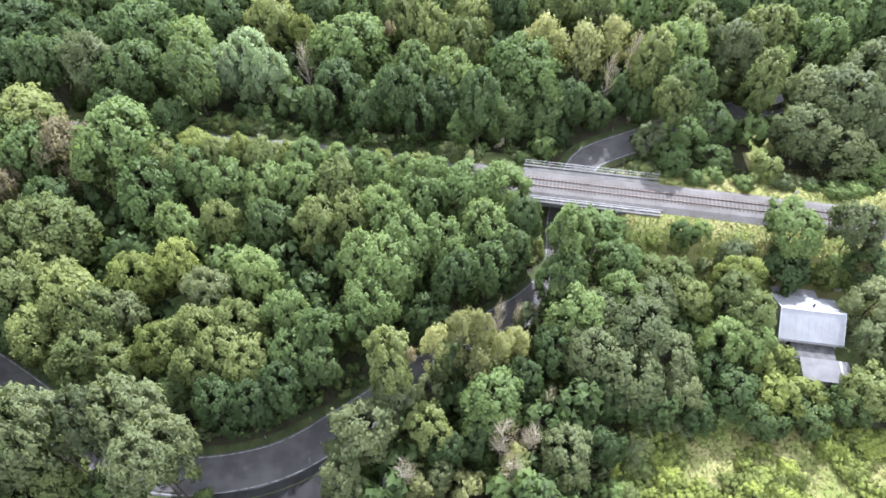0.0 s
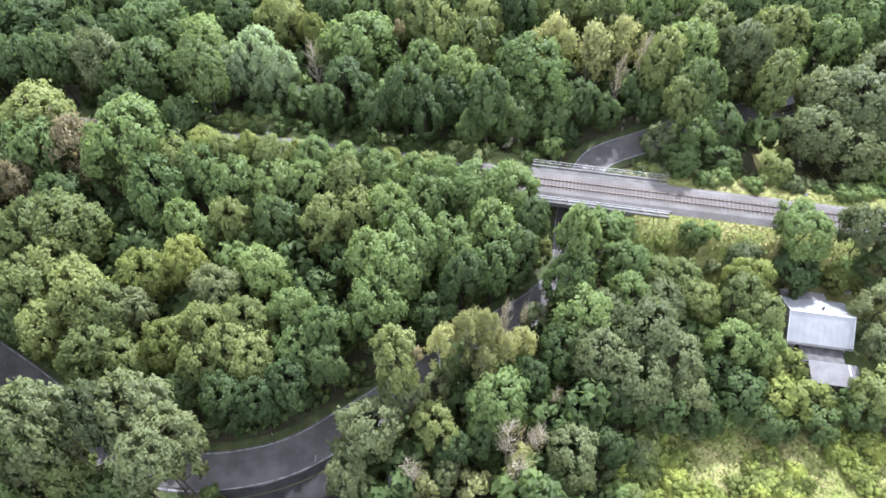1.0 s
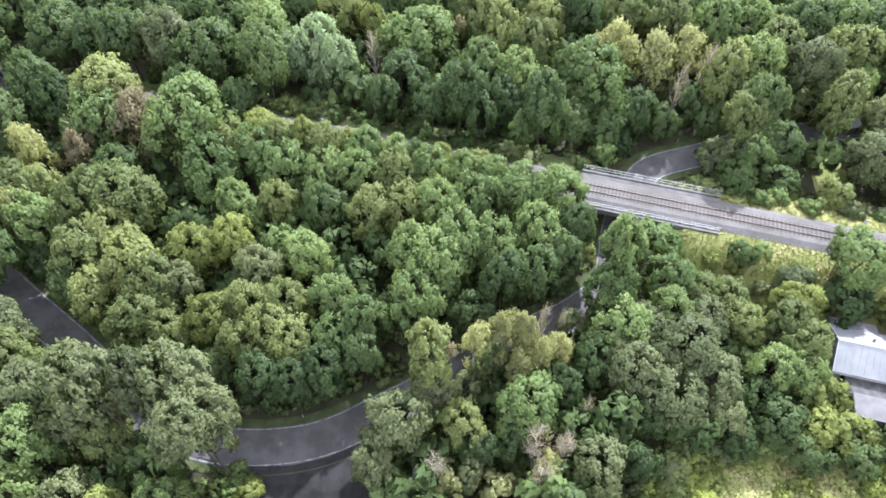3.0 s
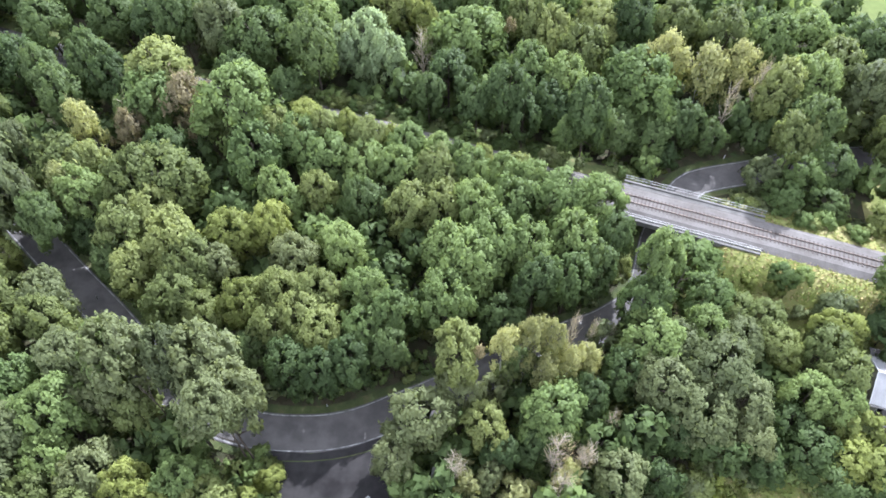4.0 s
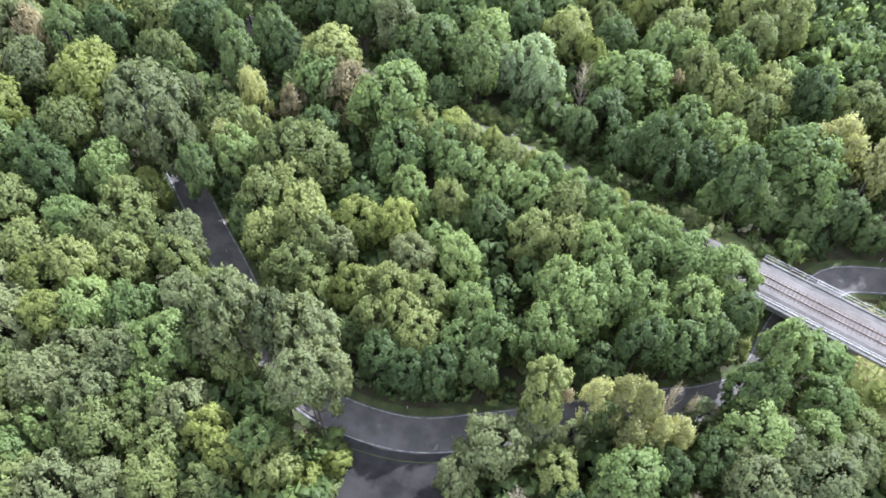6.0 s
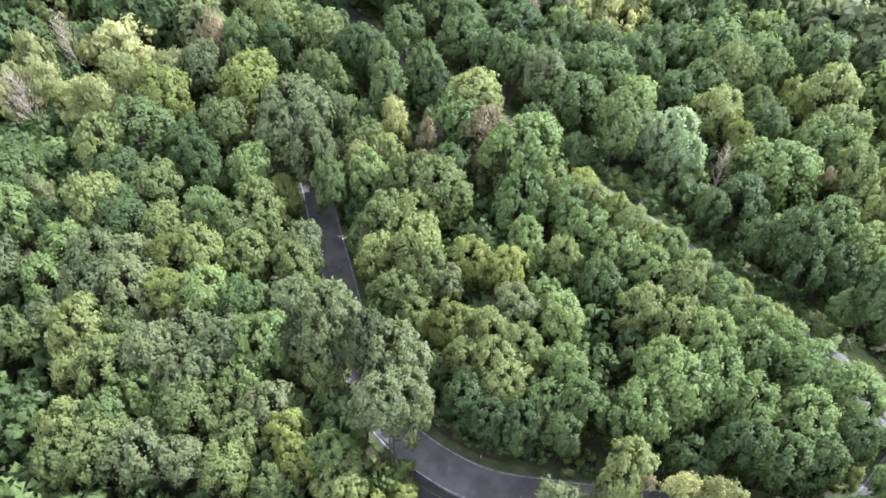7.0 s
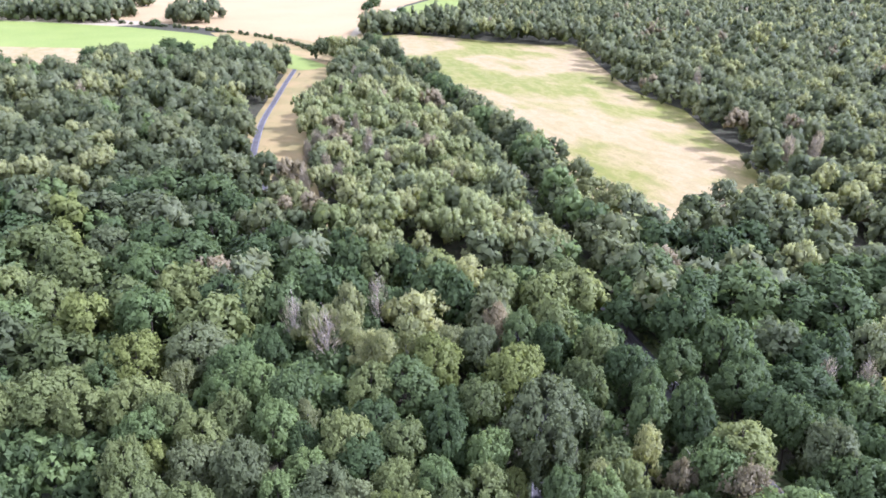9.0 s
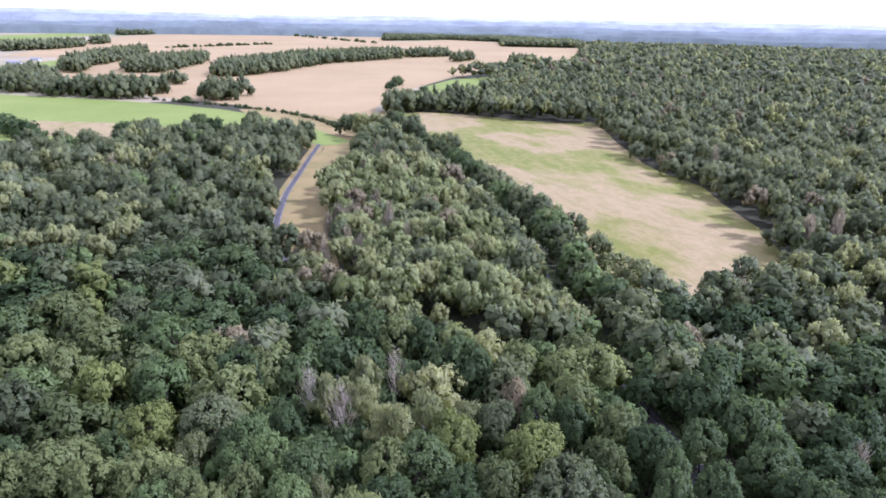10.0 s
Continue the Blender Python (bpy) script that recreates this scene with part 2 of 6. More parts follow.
def dist_to(line, x, y):
    """Distance of many points to a polyline."""
    best = np.full(x.shape, 1e9)
    where = np.zeros(x.shape)
    for i, (a, b) in enumerate(zip(line[:-1], line[1:])):
        d = b[:2] - a[:2]
        u = np.clip(((x - a[0]) * d[0] + (y - a[1]) * d[1]) / (d @ d), 0, 1)
        q = np.hypot(x - a[0] - u * d[0], y - a[1] - u * d[1])
        near = q < best
        best = np.where(near, q, best)
        where = np.where(near, a[2] + u * (b[2] - a[2]), where)
    return best, where


def inside(poly, x, y):
    c = np.zeros(np.shape(x), bool)
    for (x0, y0), (x1, y1) in zip(poly, poly[1:] + poly[:1]):
        if y0 != y1:
            c ^= ((y0 > y) != (y1 > y)) & (x < (x1 - x0) * (y - y0) / (y1 - y0) + x0)
    return c


# ---- ground, road, railway ----
ROAD_LINE = spline(((75, 112), (60, 108), (48, 104.2), (39.2, 100.0), (31.0, 96.4), (27.4, 93.6), (24.4, 87.4), (22, 80),
                    (20.9, 71.5), (19.4, 66.3), (16.6, 63.1), (13.2, 60.1), (9.3, 57.7), (5, 54.5), (0.3, 51.1), (-5.7, 46.6), (-10.8, 42.7),
                    (-16.2, 39), (-20.8, 35.9), (-26.9, 33.5), (-36, 32.2),
                    (-45, 33.6), (-56, 39), (-65.2, 45.1), (-77.4, 52.3), (-88.6, 59.2), (-100, 66), (-112, 74), (-130, 81), (-165, 83), (-240, 56),
                    (-300, 34), (-328.8, 35.8), (-404, 51.8), (-464, 69.6), (-523, 87.4), (-600, 112)), 2.0)
ROAD_LINE = np.column_stack([ROAD_LINE, np.full(len(ROAD_LINE), 0.05)])
RAIL_LINE = spline(((170, 60, 6), (110, 69.1, 6), (56, 77.4, 6), (8, 84.7, 6), (-41, 92.2, 6), (-90, 100, 3.6), (-133, 109, 1.2), (-196, 122, 0.8), (-268, 140, 0.8), (-360, 154, 0.8), (-459, 166, 0.8), (-640, 178, 0.8)), 3.0)
ROAD_COARSE, RAIL_COARSE = ROAD_LINE[::3], RAIL_LINE[::4]


def ground_height(x, y):
    """Railway bank, cut through where the road passes under; soft swells elsewhere."""
    d, z = dist_to(RAIL_COARSE, x, y)
    bank = np.clip(1 - (d - 5.2) / np.where(x > 38, 9.0, 9.0), 0, 1)
    h = (z - 0.65) * bank * bank * (3 - 2 * bank)
    r, _ = dist_to(ROAD_COARSE, x, y)
    cut = np.clip((r - 4.2) / 6.0, 0, 1)
    near = np.hypot(x - 22, y - 80) < 60
    h = np.where(near, h * cut, h)
    swell = 0.25 * np.sin(x * 0.21 + 1) * np.sin(y * 0.17) * np.clip((r - 4) / 5, 0, 1) * np.clip((d - 6) / 6, 0, 1)
    return h + swell * (np.hypot(x, y) < 250) * np.clip((np.hypot(x + 21, y - 24) - 16) / 5, 0, 1)


axis_x = np.concatenate([np.linspace(-4900, -700, 22), np.linspace(-660, -150, 60)[:-1], np.arange(-150, 120, 1.7), np.linspace(125, 400, 12), np.linspace(700, 4900, 8)])
axis_y = np.concatenate([np.linspace(-4900, -300, 10), np.linspace(-250, 0, 8), np.arange(5, 130, 1.7), np.linspace(135, 420, 40), np.linspace(500, 4900, 20)])
gx, gy = np.meshgrid(axis_x, axis_y)
gz = ground_height(gx, gy) - 0.04
nx = len(axis_x)
MEADOW = [(18, 5), (21.5, 30), (28.5, 37.5), (36, 41), (46, 40.2), (56, 40), (66, 38.5), (90, 36), (90, 5)]
GLADE = [(64.6, 113.1), (69.6, 114.0), (65.1, 93.6), (58.5, 92.0)]
GARDEN = [(49, 44), (70, 42), (74, 68), (50, 68)]
ground = mesh_ob("ground", np.stack([gx.ravel(), gy.ravel(), gz.ravel()], 1), [(j * nx + i, j * nx + i + 1, (j + 1) * nx + i + 1, (j + 1) * nx + i) for j in range(len(axis_y) - 1) for i in range(nx - 1)], FLOOR, smooth=True)
tagged(ground, "leaf-littered forest floor, turning to dry grass on the open banks", "ground", kind="structure")
ground.data.materials.append(DRY_GRASS)
ground.data.materials.append(VERGE)
ground.data.materials.append(RAIL_GRASS)
fx, fy = (gx[:-1, :-1] + gx[1:, 1:]).ravel() / 2, (gy[:-1, :-1] + gy[1:, 1:]).ravel() / 2
rail_d, _ = dist_to(RAIL_COARSE, fx, fy)
south = fy < 84.7 - 0.153 * (fx - 8)
grass = np.where(inside(MEADOW, fx, fy) | inside(GLADE, fx, fy) | ((rail_d < 16) & (fx > 24) & south) | ((rail_d < 11) & (fx > 34)), 1, np.where(rail_d < 8, 3, np.where(inside(GARDEN, fx, fy), 3, 0)))
ground.data.polygons.foreach_set("material_index", grass.astype(np.int32))

# west of the bend it is narrowed, and its lines widened, to fit the camera's view
NEAR_ROAD, FAR_ROAD = ROAD_LINE[ROAD_LINE[:, 0] > -190], ROAD_LINE[ROAD_LINE[:, 0] < -187]
for stretch, half, stripe in ((NEAR_ROAD, 3.0, 0.07), (FAR_ROAD, 1.85, 0.11)):
    road = strip("road", ((half + 0.1, -0.3), (half, 0.0), (0, 0.04), (-half, 0.0), (-half - 0.1, -0.3)), stretch, ASPHALT, label="narrow worn grey asphalt country road")
    tagged(road, category="road")
    for side in (half - 0.28, 0.28 - half):
        line = strip("edge_line", ((side + stripe, 0.012), (side - stripe, 0.012)), stretch, PAINT, label="worn white painted line along the road")
        tagged(line, category="road marking")
for side in (1, -1):
    tagged(strip("verge", ((side * 1.85, -0.05), (side * 5.2, 0.015)) if side < 0 else ((5.2, 0.015), (1.85, -0.05)), FAR_ROAD, STRIP_GRASS, label="dry straw-coloured grass along the road"), category="grass verge")
for side in (1, -1):
    tagged(strip("verge", ((side * 3.0, -0.06), (side * 4.3, 0.03)) if side < 0 else ((4.3, 0.03), (3.0, -0.06)), NEAR_ROAD, VERGE, label="mown grass and weeds along the road"), category="grass verge")


def sheet(name, outline, mat, lift, label, category):
    """Flat piece of land with the given outline."""
    bm = bmesh.new()
    bm.faces.new([bm.verts.new((x, y, lift)) for x, y in outline])
    bmesh.ops.triangulate(bm, faces=bm.faces)
    me = bpy.data.meshes.new(name)
    bmesh.ops.recalc_face_normals(bm, faces=bm.faces)
    if bm.faces[0].normal.z < 0:
        bmesh.ops.reverse_faces(bm, faces=bm.faces)
    bm.to_mesh(me)
    bm.free()
    me.materials.append(mat)
    return tagged(new(name, me), label, category, kind="structure")


LOT_LINE = [(-32.5, 29.7), (-30.5, 27), (-28.6, 22), (-27, 14), (-8, 14), (-10.5, 24), (-12.4, 31.5), (-13.6, 36.8), (-17.4, 34.6), (-21.2, 32.3), (-26.4, 30.4)]
sheet("parking_lot", LOT_LINE, LOT, 0.07, "patched dark asphalt lay-by with lighter spots", "parking lot")

# railway: ballast bed, sleepers, two rails
tagged(strip("ballast", ((3.7, -0.8), (2.3, -0.12), (-2.3, -0.12), (-3.7, -0.8)), RAIL_LINE, BALLAST, label="grey crushed-stone bed of a single railway track"), category="track bed")
for name, side in (("rail_north", 0.75), ("rail_south", -0.75)):
    tagged(strip(name, ((side + 0.07, -0.06), (side + 0.035, -0.03), (side + 0.035, 0.1), (side - 0.035, 0.1), (side - 0.035, -0.03), (side - 0.07, -0.06)), RAIL_LINE, RAILS, label="brown rusty steel rail with a worn head"), category="rail")
sleeper_line = spline(RAIL_LINE[::2], 0.66)
sleeper_line = sleeper_line[(sleeper_line[:, 0] > -60) & (sleeper_line[:, 0] < 75)]
track = base("railway_track", (0, 0, 0), "wooden sleepers of the single railway track", "sleepers")
bm = box(bmesh.new(), (-0.13, -1.3, -0.15), (0.13, 1.3, -0.05), 0.012)
first = part("sleeper", bm, SLEEPER, track)
for i, (x, y, z) in enumerate(sleeper_line):
    a, b = sleeper_line[max(i - 1, 0)], sleeper_line[min(i + 1, len(sleeper_line) - 1)]
    ob = first if i == 0 else new("sleeper", first.data)
    ob.parent = track
    ob.matrix_local = pose(x, y, z, 0, 0, math.degrees(math.atan2(b[1] - a[1], b[0] - a[0])))

# bridge over the road
RAIL_TURN = math.degrees(math.atan2(-7.3, 48))
bridge = base("railway_bridge", (26, 82.0, 0), "concrete railway bridge with pale steel railings over the road", "bridge", turn=RAIL_TURN)
box_part("deck", (-10.5, -4.4, 4.6), (10.8, 4.4, 5.42), CONCRETE, bridge, bevel=0.05)
for y in (-4.4, 4.0):
    box_part("kerb", (-12.0, y, 5.424), (12.5, y + 0.4, 5.66), CONCRETE, bridge, "pale concrete edge beam", 0.04)
for x in (-10.6, 3.2):
    box_part("abutment", (x, -4.3, -0.3), (x + 1.6, 4.3, 4.6), CONCRETE, bridge, bevel=0.05)
for x, a in ((-10.4, -1), (4.6, 1)):
    for y in (-4.3, 4.0):
        box_part("wing_wall", (min(x, x + a * 4), y, -0.3), (max(x, x + a * 4), y + 0.3, 4.4), CONCRETE, bridge, bevel=0.03)
for y in (-4.2, 4.2):
    for x in np.arange(-11.8, 12.4, 2.2):
        box_part("post", (x - 0.03, y - 0.03, 5.66), (x + 0.03, y + 0.03, 7.0), RAILING, bridge)
    for z in (6.4, 6.98):
        box_part("handrail", (-11.9, y - 0.03, z - 0.03), (12.4, y + 0.03, z + 0.03), RAILING, bridge, bevel=0.01)
for y, z in ((3.3, 5.43), (-3.4, 5.43)):
    box_part("cable_duct", (-12, y - 0.25, z), (12.6, y + 0.25, z + 0.16), CONCRETE, bridge, "pale concrete cable trough", 0.02)
box_part("bed", (-13, -3.1, 5.424), (13, 3.0, 5.62), BALLAST, bridge, "grey ballast on the deck")

# ---- trees ----
def tubes(paths, sides=6):
    """Tapered tubes along paths of (x, y, z, radius)."""
    verts, faces = [], []
    for path in paths:
        k0 = len(verts)
        for i, (x, y, z, r) in enumerate(path):
            a, b = np.array(path[max(i - 1, 0)][:3]), np.array(path[min(i + 1, len(path) - 1)][:3])
            d = Vector(b - a).normalized()
            u = d.orthogonal().normalized()
            v = d.cross(u)
            for k in range(sides):
                w = 2 * math.pi * k / sides
                verts.append(Vector((x, y, z)) + (u * math.cos(w) + v * math.sin(w)) * r)
        for i in range(len(path) - 1):
            for k in range(sides):
                faces.append((k0 + i * sides + k, k0 + i * sides + (k + 1) % sides, k0 + (i + 1) * sides + (k + 1) % sides, k0 + (i + 1) * sides + k))
        faces.append(tuple(k0 + (len(path) - 1) * sides + k for k in range(sides)))
    return verts, faces


def limbs(rng, kind):
    """Trunk and boughs of a tree 1 high with a crown of radius 0.3."""
    def wander(start, way, length, r0, r1, n=5, bend=0.12):
        p, d, path = np.array(start, float), np.array(way, float), []
        for i in range(n):
            path.append((*p, r0 + (r1 - r0) * i / (n - 1)))
            d = d + rng.normal(0, bend, 3)
            d /= np.linalg.norm(d)
            p = p + d * length / (n - 1)
        return path
    thick = {"birch": 0.011, "pine": 0.014, "bare": 0.021}.get(kind, 0.02)
    trunk = wander((0, 0, -0.03), (0, 0, 1), 0.9, thick, thick * 0.25, 6, 0.05)
    paths = [trunk]
    count, low = {"bare": (15, 0.28), "birch": (7, 0.35), "pine": (7, 0.35)}.get(kind, (5, 0.3))
    for i in range(count):
        j = low + (0.86 - low) * i / count
        a = trunk[min(4, int(j / 0.9 * 5))]
        w = rng.uniform(0, 2 * math.pi)
        up = rng.uniform(0.3, 1.0) if kind != "birch" else rng.uniform(0.7, 1.3)
        up += 0.5 * (kind == "bare")
        bough = wander((a[0], a[1], j - 0.03), (math.cos(w), math.sin(w), up), rng.uniform(0.18, 0.36) * (1.25 - 0.7 * j), thick * 0.5, thick * 0.12, 4, 0.16)
        paths.append(bough)
        if kind == "bare":
            for k in range(5):
                b = bough[1 + k % 3]
                w2 = w + rng.uniform(-1.3, 1.3)
                twig = wander(b[:3], (math.cos(w2), math.sin(w2), rng.uniform(0.2, 1.1)), rng.uniform(0.07, 0.17), thick * 0.24, thick * 0.07, 4, 0.2)
                paths.append(twig)
                for q in range(2):
                    w3 = w2 + rng.uniform(-1, 1)
                    paths.append(wander(twig[1 + q][:3], (math.cos(w3), math.sin(w3), rng.uniform(0.1, 1.2)), rng.uniform(0.04, 0.09), thick * 0.12, thick * 0.05, 3, 0.2))
    return paths


def ball(rng, centre, r, rough, fine):
    """A lumpy inner clump: keeps the crown from being hollow."""
    if fine:
        g = (1 + 5 ** 0.5) / 2
        v = np.array([(s * a, t * b, 0) for a, b in ((1, g),) for s in (-1, 1) for t in (-1, 1)])
        v = np.concatenate([v, v[:, (2, 0, 1)], v[:, (1, 2, 0)]])
        f = [(i, j, k) for i in range(12) for j in range(i + 1, 12) for k in range(j + 1, 12)
             if max(np.linalg.norm(v[i] - v[j]), np.linalg.norm(v[j] - v[k]), np.linalg.norm(v[i] - v[k])) < 2.1]
    else:
        v = np.array([(1, 0, 0), (-1, 0, 0), (0, 1, 0), (0, -1, 0), (0, 0, 1), (0, 0, -1)], float)
        f = [(i, j, k) for i in (0, 1) for j in (2, 3) for k in (4, 5)]
    v = v / np.linalg.norm(v, axis=1)[:, None]
    f = np.array([t if np.dot(np.cross(v[t[1]] - v[t[0]], v[t[2]] - v[t[0]]), v[t[0]]) > 0 else t[::-1] for t in f])
    turn = np.array(Euler(rng.uniform(0, 6, 3)).to_matrix())
    v = v @ turn.T
    return centre + v * (r * rng.uniform(1 - rough, 1 + rough, (len(v), 1))), v, f


def sprays(rng, kind, count, size, lobes=None, fine=False, core=0.8, dome=0.3, loose=0.0):
    """A crown of radius 1 round the origin, built up from uneven lobes round the boughs: lumpy inner clumps,
    and sprays of leaves over their outsides. Gives corners, soft normals and triangles."""
    lobes = lobes or {"oak": 78, "birch": 40, "pine": 34, "bush": 12}[kind]
    grow = (48 / lobes) ** 0.4
    c, r = [], []
    for i in range(lobes):
        z = min(-0.55 + 1.5 * (i + rng.uniform(0, 1)) / lobes, 0.93)
        w = i * 2.39996 + rng.normal(0, 0.5)
        if kind == "birch":
            ring = math.sqrt(max(0.05, 1 - ((z + 0.25) / 1.2) ** 2)) * rng.uniform(0.2, 1.0)
            q = rng.uniform(0.13, 0.26)
        elif kind == "pine":
            ring = (0.95 - 0.5 * (z + 0.55) / 1.5) * rng.uniform(0.35, 0.85)
            q = rng.uniform(0.18, 0.28)
        else:
            ring = math.sqrt(max(0.0, 1 - z * z)) * rng.uniform(0.6, 0.84)
            q = rng.uniform(0.19, 0.3) if kind == "oak" else rng.uniform(0.28, 0.45)
        c.append((ring * math.cos(w), ring * math.sin(w), z * rng.uniform(0.66, 0.8)))
        r.append(min(0.62, q * grow))
    c, r = np.array(c), np.array(r)
    ph = rng.uniform(0, 6.28, 3)
    side = np.arctan2(c[:, 1], c[:, 0])
    swell = 1 + 0.17 * np.sin(side * 2 + ph[0]) + 0.13 * np.sin(side * 3 + ph[1] + 3 * c[:, 2])
    c[:, :2] *= swell[:, None]
    c[:, 2] += 0.12 * np.sin(side + ph[2]) * np.hypot(c[:, 0], c[:, 1])
    want = int(count * 2.0)
    pick = rng.choice(lobes, want, p=r ** 2 / (r ** 2).sum())
    d = rng.normal(0, 1, (want, 3))
    d[:, 2] += 0.4
    d += 0.6 * c[pick]
    d /= np.linalg.norm(d, axis=1)[:, None]
    # twigs stand out from each lobe, so that its outline is uneven
    knob = 0.88 + 0.16 * np.sin(d[:, 0] * 7 + pick) * np.sin(d[:, 1] * 6 + 2 * pick) + 0.1 * np.sin(d[:, 2] * 9 + pick * 3)
    p = c[pick] + d * (r[pick] * knob * rng.uniform(0.88 - 0.1 * loose, 1.14 + 0.16 * loose, want))[:, None]
    far = np.linalg.norm(p[:, None, :] - c[None], axis=2) / r[None]
    far[np.arange(want), pick] = 9
    free = far.min(1) > 0.82
    p, d, pick = p[free][:count], d[free][:count], pick[free][:count]
    n = len(p)
    nor = d + rng.normal(0, 0.42, (n, 3)) + np.array((0, 0, 0.3))
    nor /= np.linalg.norm(nor, axis=1)[:, None]
    u = np.cross(nor, rng.normal(0, 1, (n, 3)))
    u /= np.linalg.norm(u, axis=1)[:, None]
    v = np.cross(nor, u)
    if kind == "birch":
        u = u * 0.8 + np.array((0, 0, 0.5))
    s = size * rng.uniform(0.6, 1.35, (n, 1))
    k = lambda: rng.uniform(-0.4, 0.4, (n, 1))
    tips = np.stack([p + u * s * 1.15 + v * s * k(), p - u * s * 0.75 + v * s * (0.75 + k()) - nor * s * 0.2, p - u * s * 0.75 - v * s * (0.75 + k()) - nor * s * 0.2], 1)
    way = d * 0.62 + nor * 0.34 + dome * p
    way /= np.linalg.norm(way, axis=1)[:, None]
    V, N, F = [tips.reshape(-1, 3)], [np.repeat(way, 3, axis=0)], [np.arange(3 * n).reshape(-1, 3)]
    total = 3 * n
    for centre, q in zip(c, r):
        bv, bn, bf = ball(rng, centre, q * core, 0.16, fine)
        bn = bn * 0.8 + dome * centre + rng.normal(0, 0.12, bn.shape)
        V.append(bv)
        N.append(bn / np.linalg.norm(bn, axis=1)[:, None])
        F.append(bf + total)
        total += len(bv)
    return np.concatenate(V), np.concatenate(N), np.concatenate(F)


def leafy_mesh(name, crown, mats, index=None):
    """Corners, soft normals and triangles as one mesh."""
    V, N, F = crown
    me = bpy.data.meshes.new(name)
    me.vertices.add(len(V))
    me.vertices.foreach_set("co", V.reshape(-1).astype(np.float32))
    me.loops.add(len(F) * 3)
    me.loops.foreach_set("vertex_index", F.reshape(-1).astype(np.int32))
    me.polygons.add(len(F))
    me.polygons.foreach_set("loop_start", np.arange(0, len(F) * 3, 3, dtype=np.int32))
    if index is not None:
        me.polygons.foreach_set("material_index", index.astype(np.int32))
    me.update(calc_edges=True)
    me.attributes.new("soft", "FLOAT_VECTOR", "POINT").data.foreach_set("vector", N.reshape(-1).astype(np.float32))
    for m in mats:
        me.materials.append(m)
    return me


def gather(crowns):
    """Many crowns as one."""
    V, N, F, total = [], [], [], 0
    for v, n, f in crowns:
        V.append(v)
        N.append(n)
        F.append(f + total)
        total += len(v)
    return np.concatenate(V), np.concatenate(N), np.concatenate(F)


SHAPE = {"birch": "birch", "far_birch": "birch", "pine": "pine", "brown": "birch", "withered": "birch"}
rng = np.random.default_rng(11)
CROWNS, TRUNKS = {}, {}
for kind, variants in (("oak", 6), ("birch", 4), ("pine", 3)):
    CROWNS[kind, "near"] = [leafy_mesh(kind + "_crown", sprays(rng, kind, 3000, 0.05, core=0.5 if kind == "birch" else 0.76, dome=1.3, loose=2.6 if kind == "birch" else 1.0), [LEAF["oak"]]) for _ in range(variants)]
    CROWNS[kind, "low"] = [leafy_mesh(kind + "_crown", sprays(rng, kind, 1000, 0.086, 30, dome=1.3, loose=1.0), [LEAF["oak"]]) for _ in range(variants)]
for kind, bark, variants in (("oak", BARK, 3), ("birch", BIRCH_BARK, 3), ("pine", BARK, 2), ("bare", DEAD_WOOD, 4)):
    TRUNKS[kind] = []
    for _ in range(variants):
        v, f = tubes(limbs(rng, kind), 4 if kind != "bare" else 3)
        me = bpy.data.meshes.new(kind + "_trunk")
        me.from_pydata([tuple(q) for q in v], [], f)
        me.materials.append(bark)
        TRUNKS[kind].append(me)


def twig_mesh(count, width=1.0):
    """Fine bare twigs that fan upwards and outwards."""
    p = rng.normal(0, 1, (count, 3))
    p *= (rng.uniform(0.25, 1, (count, 1)) ** 0.6) / np.linalg.norm(p, axis=1)[:, None]
    way = p * np.array((0.8, 0.8, 0.4)) + np.array((0, 0, 0.75)) + rng.normal(0, 0.25, (count, 3))
    way /= np.linalg.norm(way, axis=1)[:, None]
    side = np.cross(way, rng.normal(0, 1, (count, 3)))
    side /= np.linalg.norm(side, axis=1)[:, None]
    long, wide = rng.uniform(0.12, 0.34, (count, 1)), width * rng.uniform(0.007, 0.015, (count, 1))
    tips = np.stack([p + way * long, p - way * long * 0.4 + side * wide, p - way * long * 0.4 - side * wide], 1)
    return leafy_mesh("twigs", (tips.reshape(-1, 3), np.repeat(way * 0.4 + np.array((0, 0, 0.6)), 3, axis=0), np.arange(3 * count).reshape(-1, 3)), [LEAF["withered"]])


TWIGS = [twig_mesh(330) for _ in range(3)]
THICK_TWIGS = [twig_mesh(560, 4.5) for _ in range(3)]
TELL = {
    "oak": ("oak_tree", "full mid-green oak in dense summer leaf"),
    "dark_oak": ("oak_tree", "dark green oak, shade partly put into its leaf colour"),
    "grey": ("ash_tree", "dull grey-green broadleaf tree with a dense crown"),
    "light": ("maple_tree", "light green broadleaf tree in full sun"),
    "lime": ("lime_tree", "yellowish green broadleaf tree with a bright crown"),
    "birch": ("birch_tree", "slender birch with thin pale yellow-green leaves and white bark"),
    "far_birch": ("birch_tree", "birch with thin dull yellow-green leaves"),
    "pale": ("poplar_tree", "tall broadleaf tree with pale silvery green leaves"),
    "brown": ("withering_tree", "withering tree with thin rusty brown leaves"),
    "pine": ("pine_tree", "tall pine with grey-green needles"),
    "bare": ("dead_tree", "dead bare tree with pale grey branches"),
}
placed = []


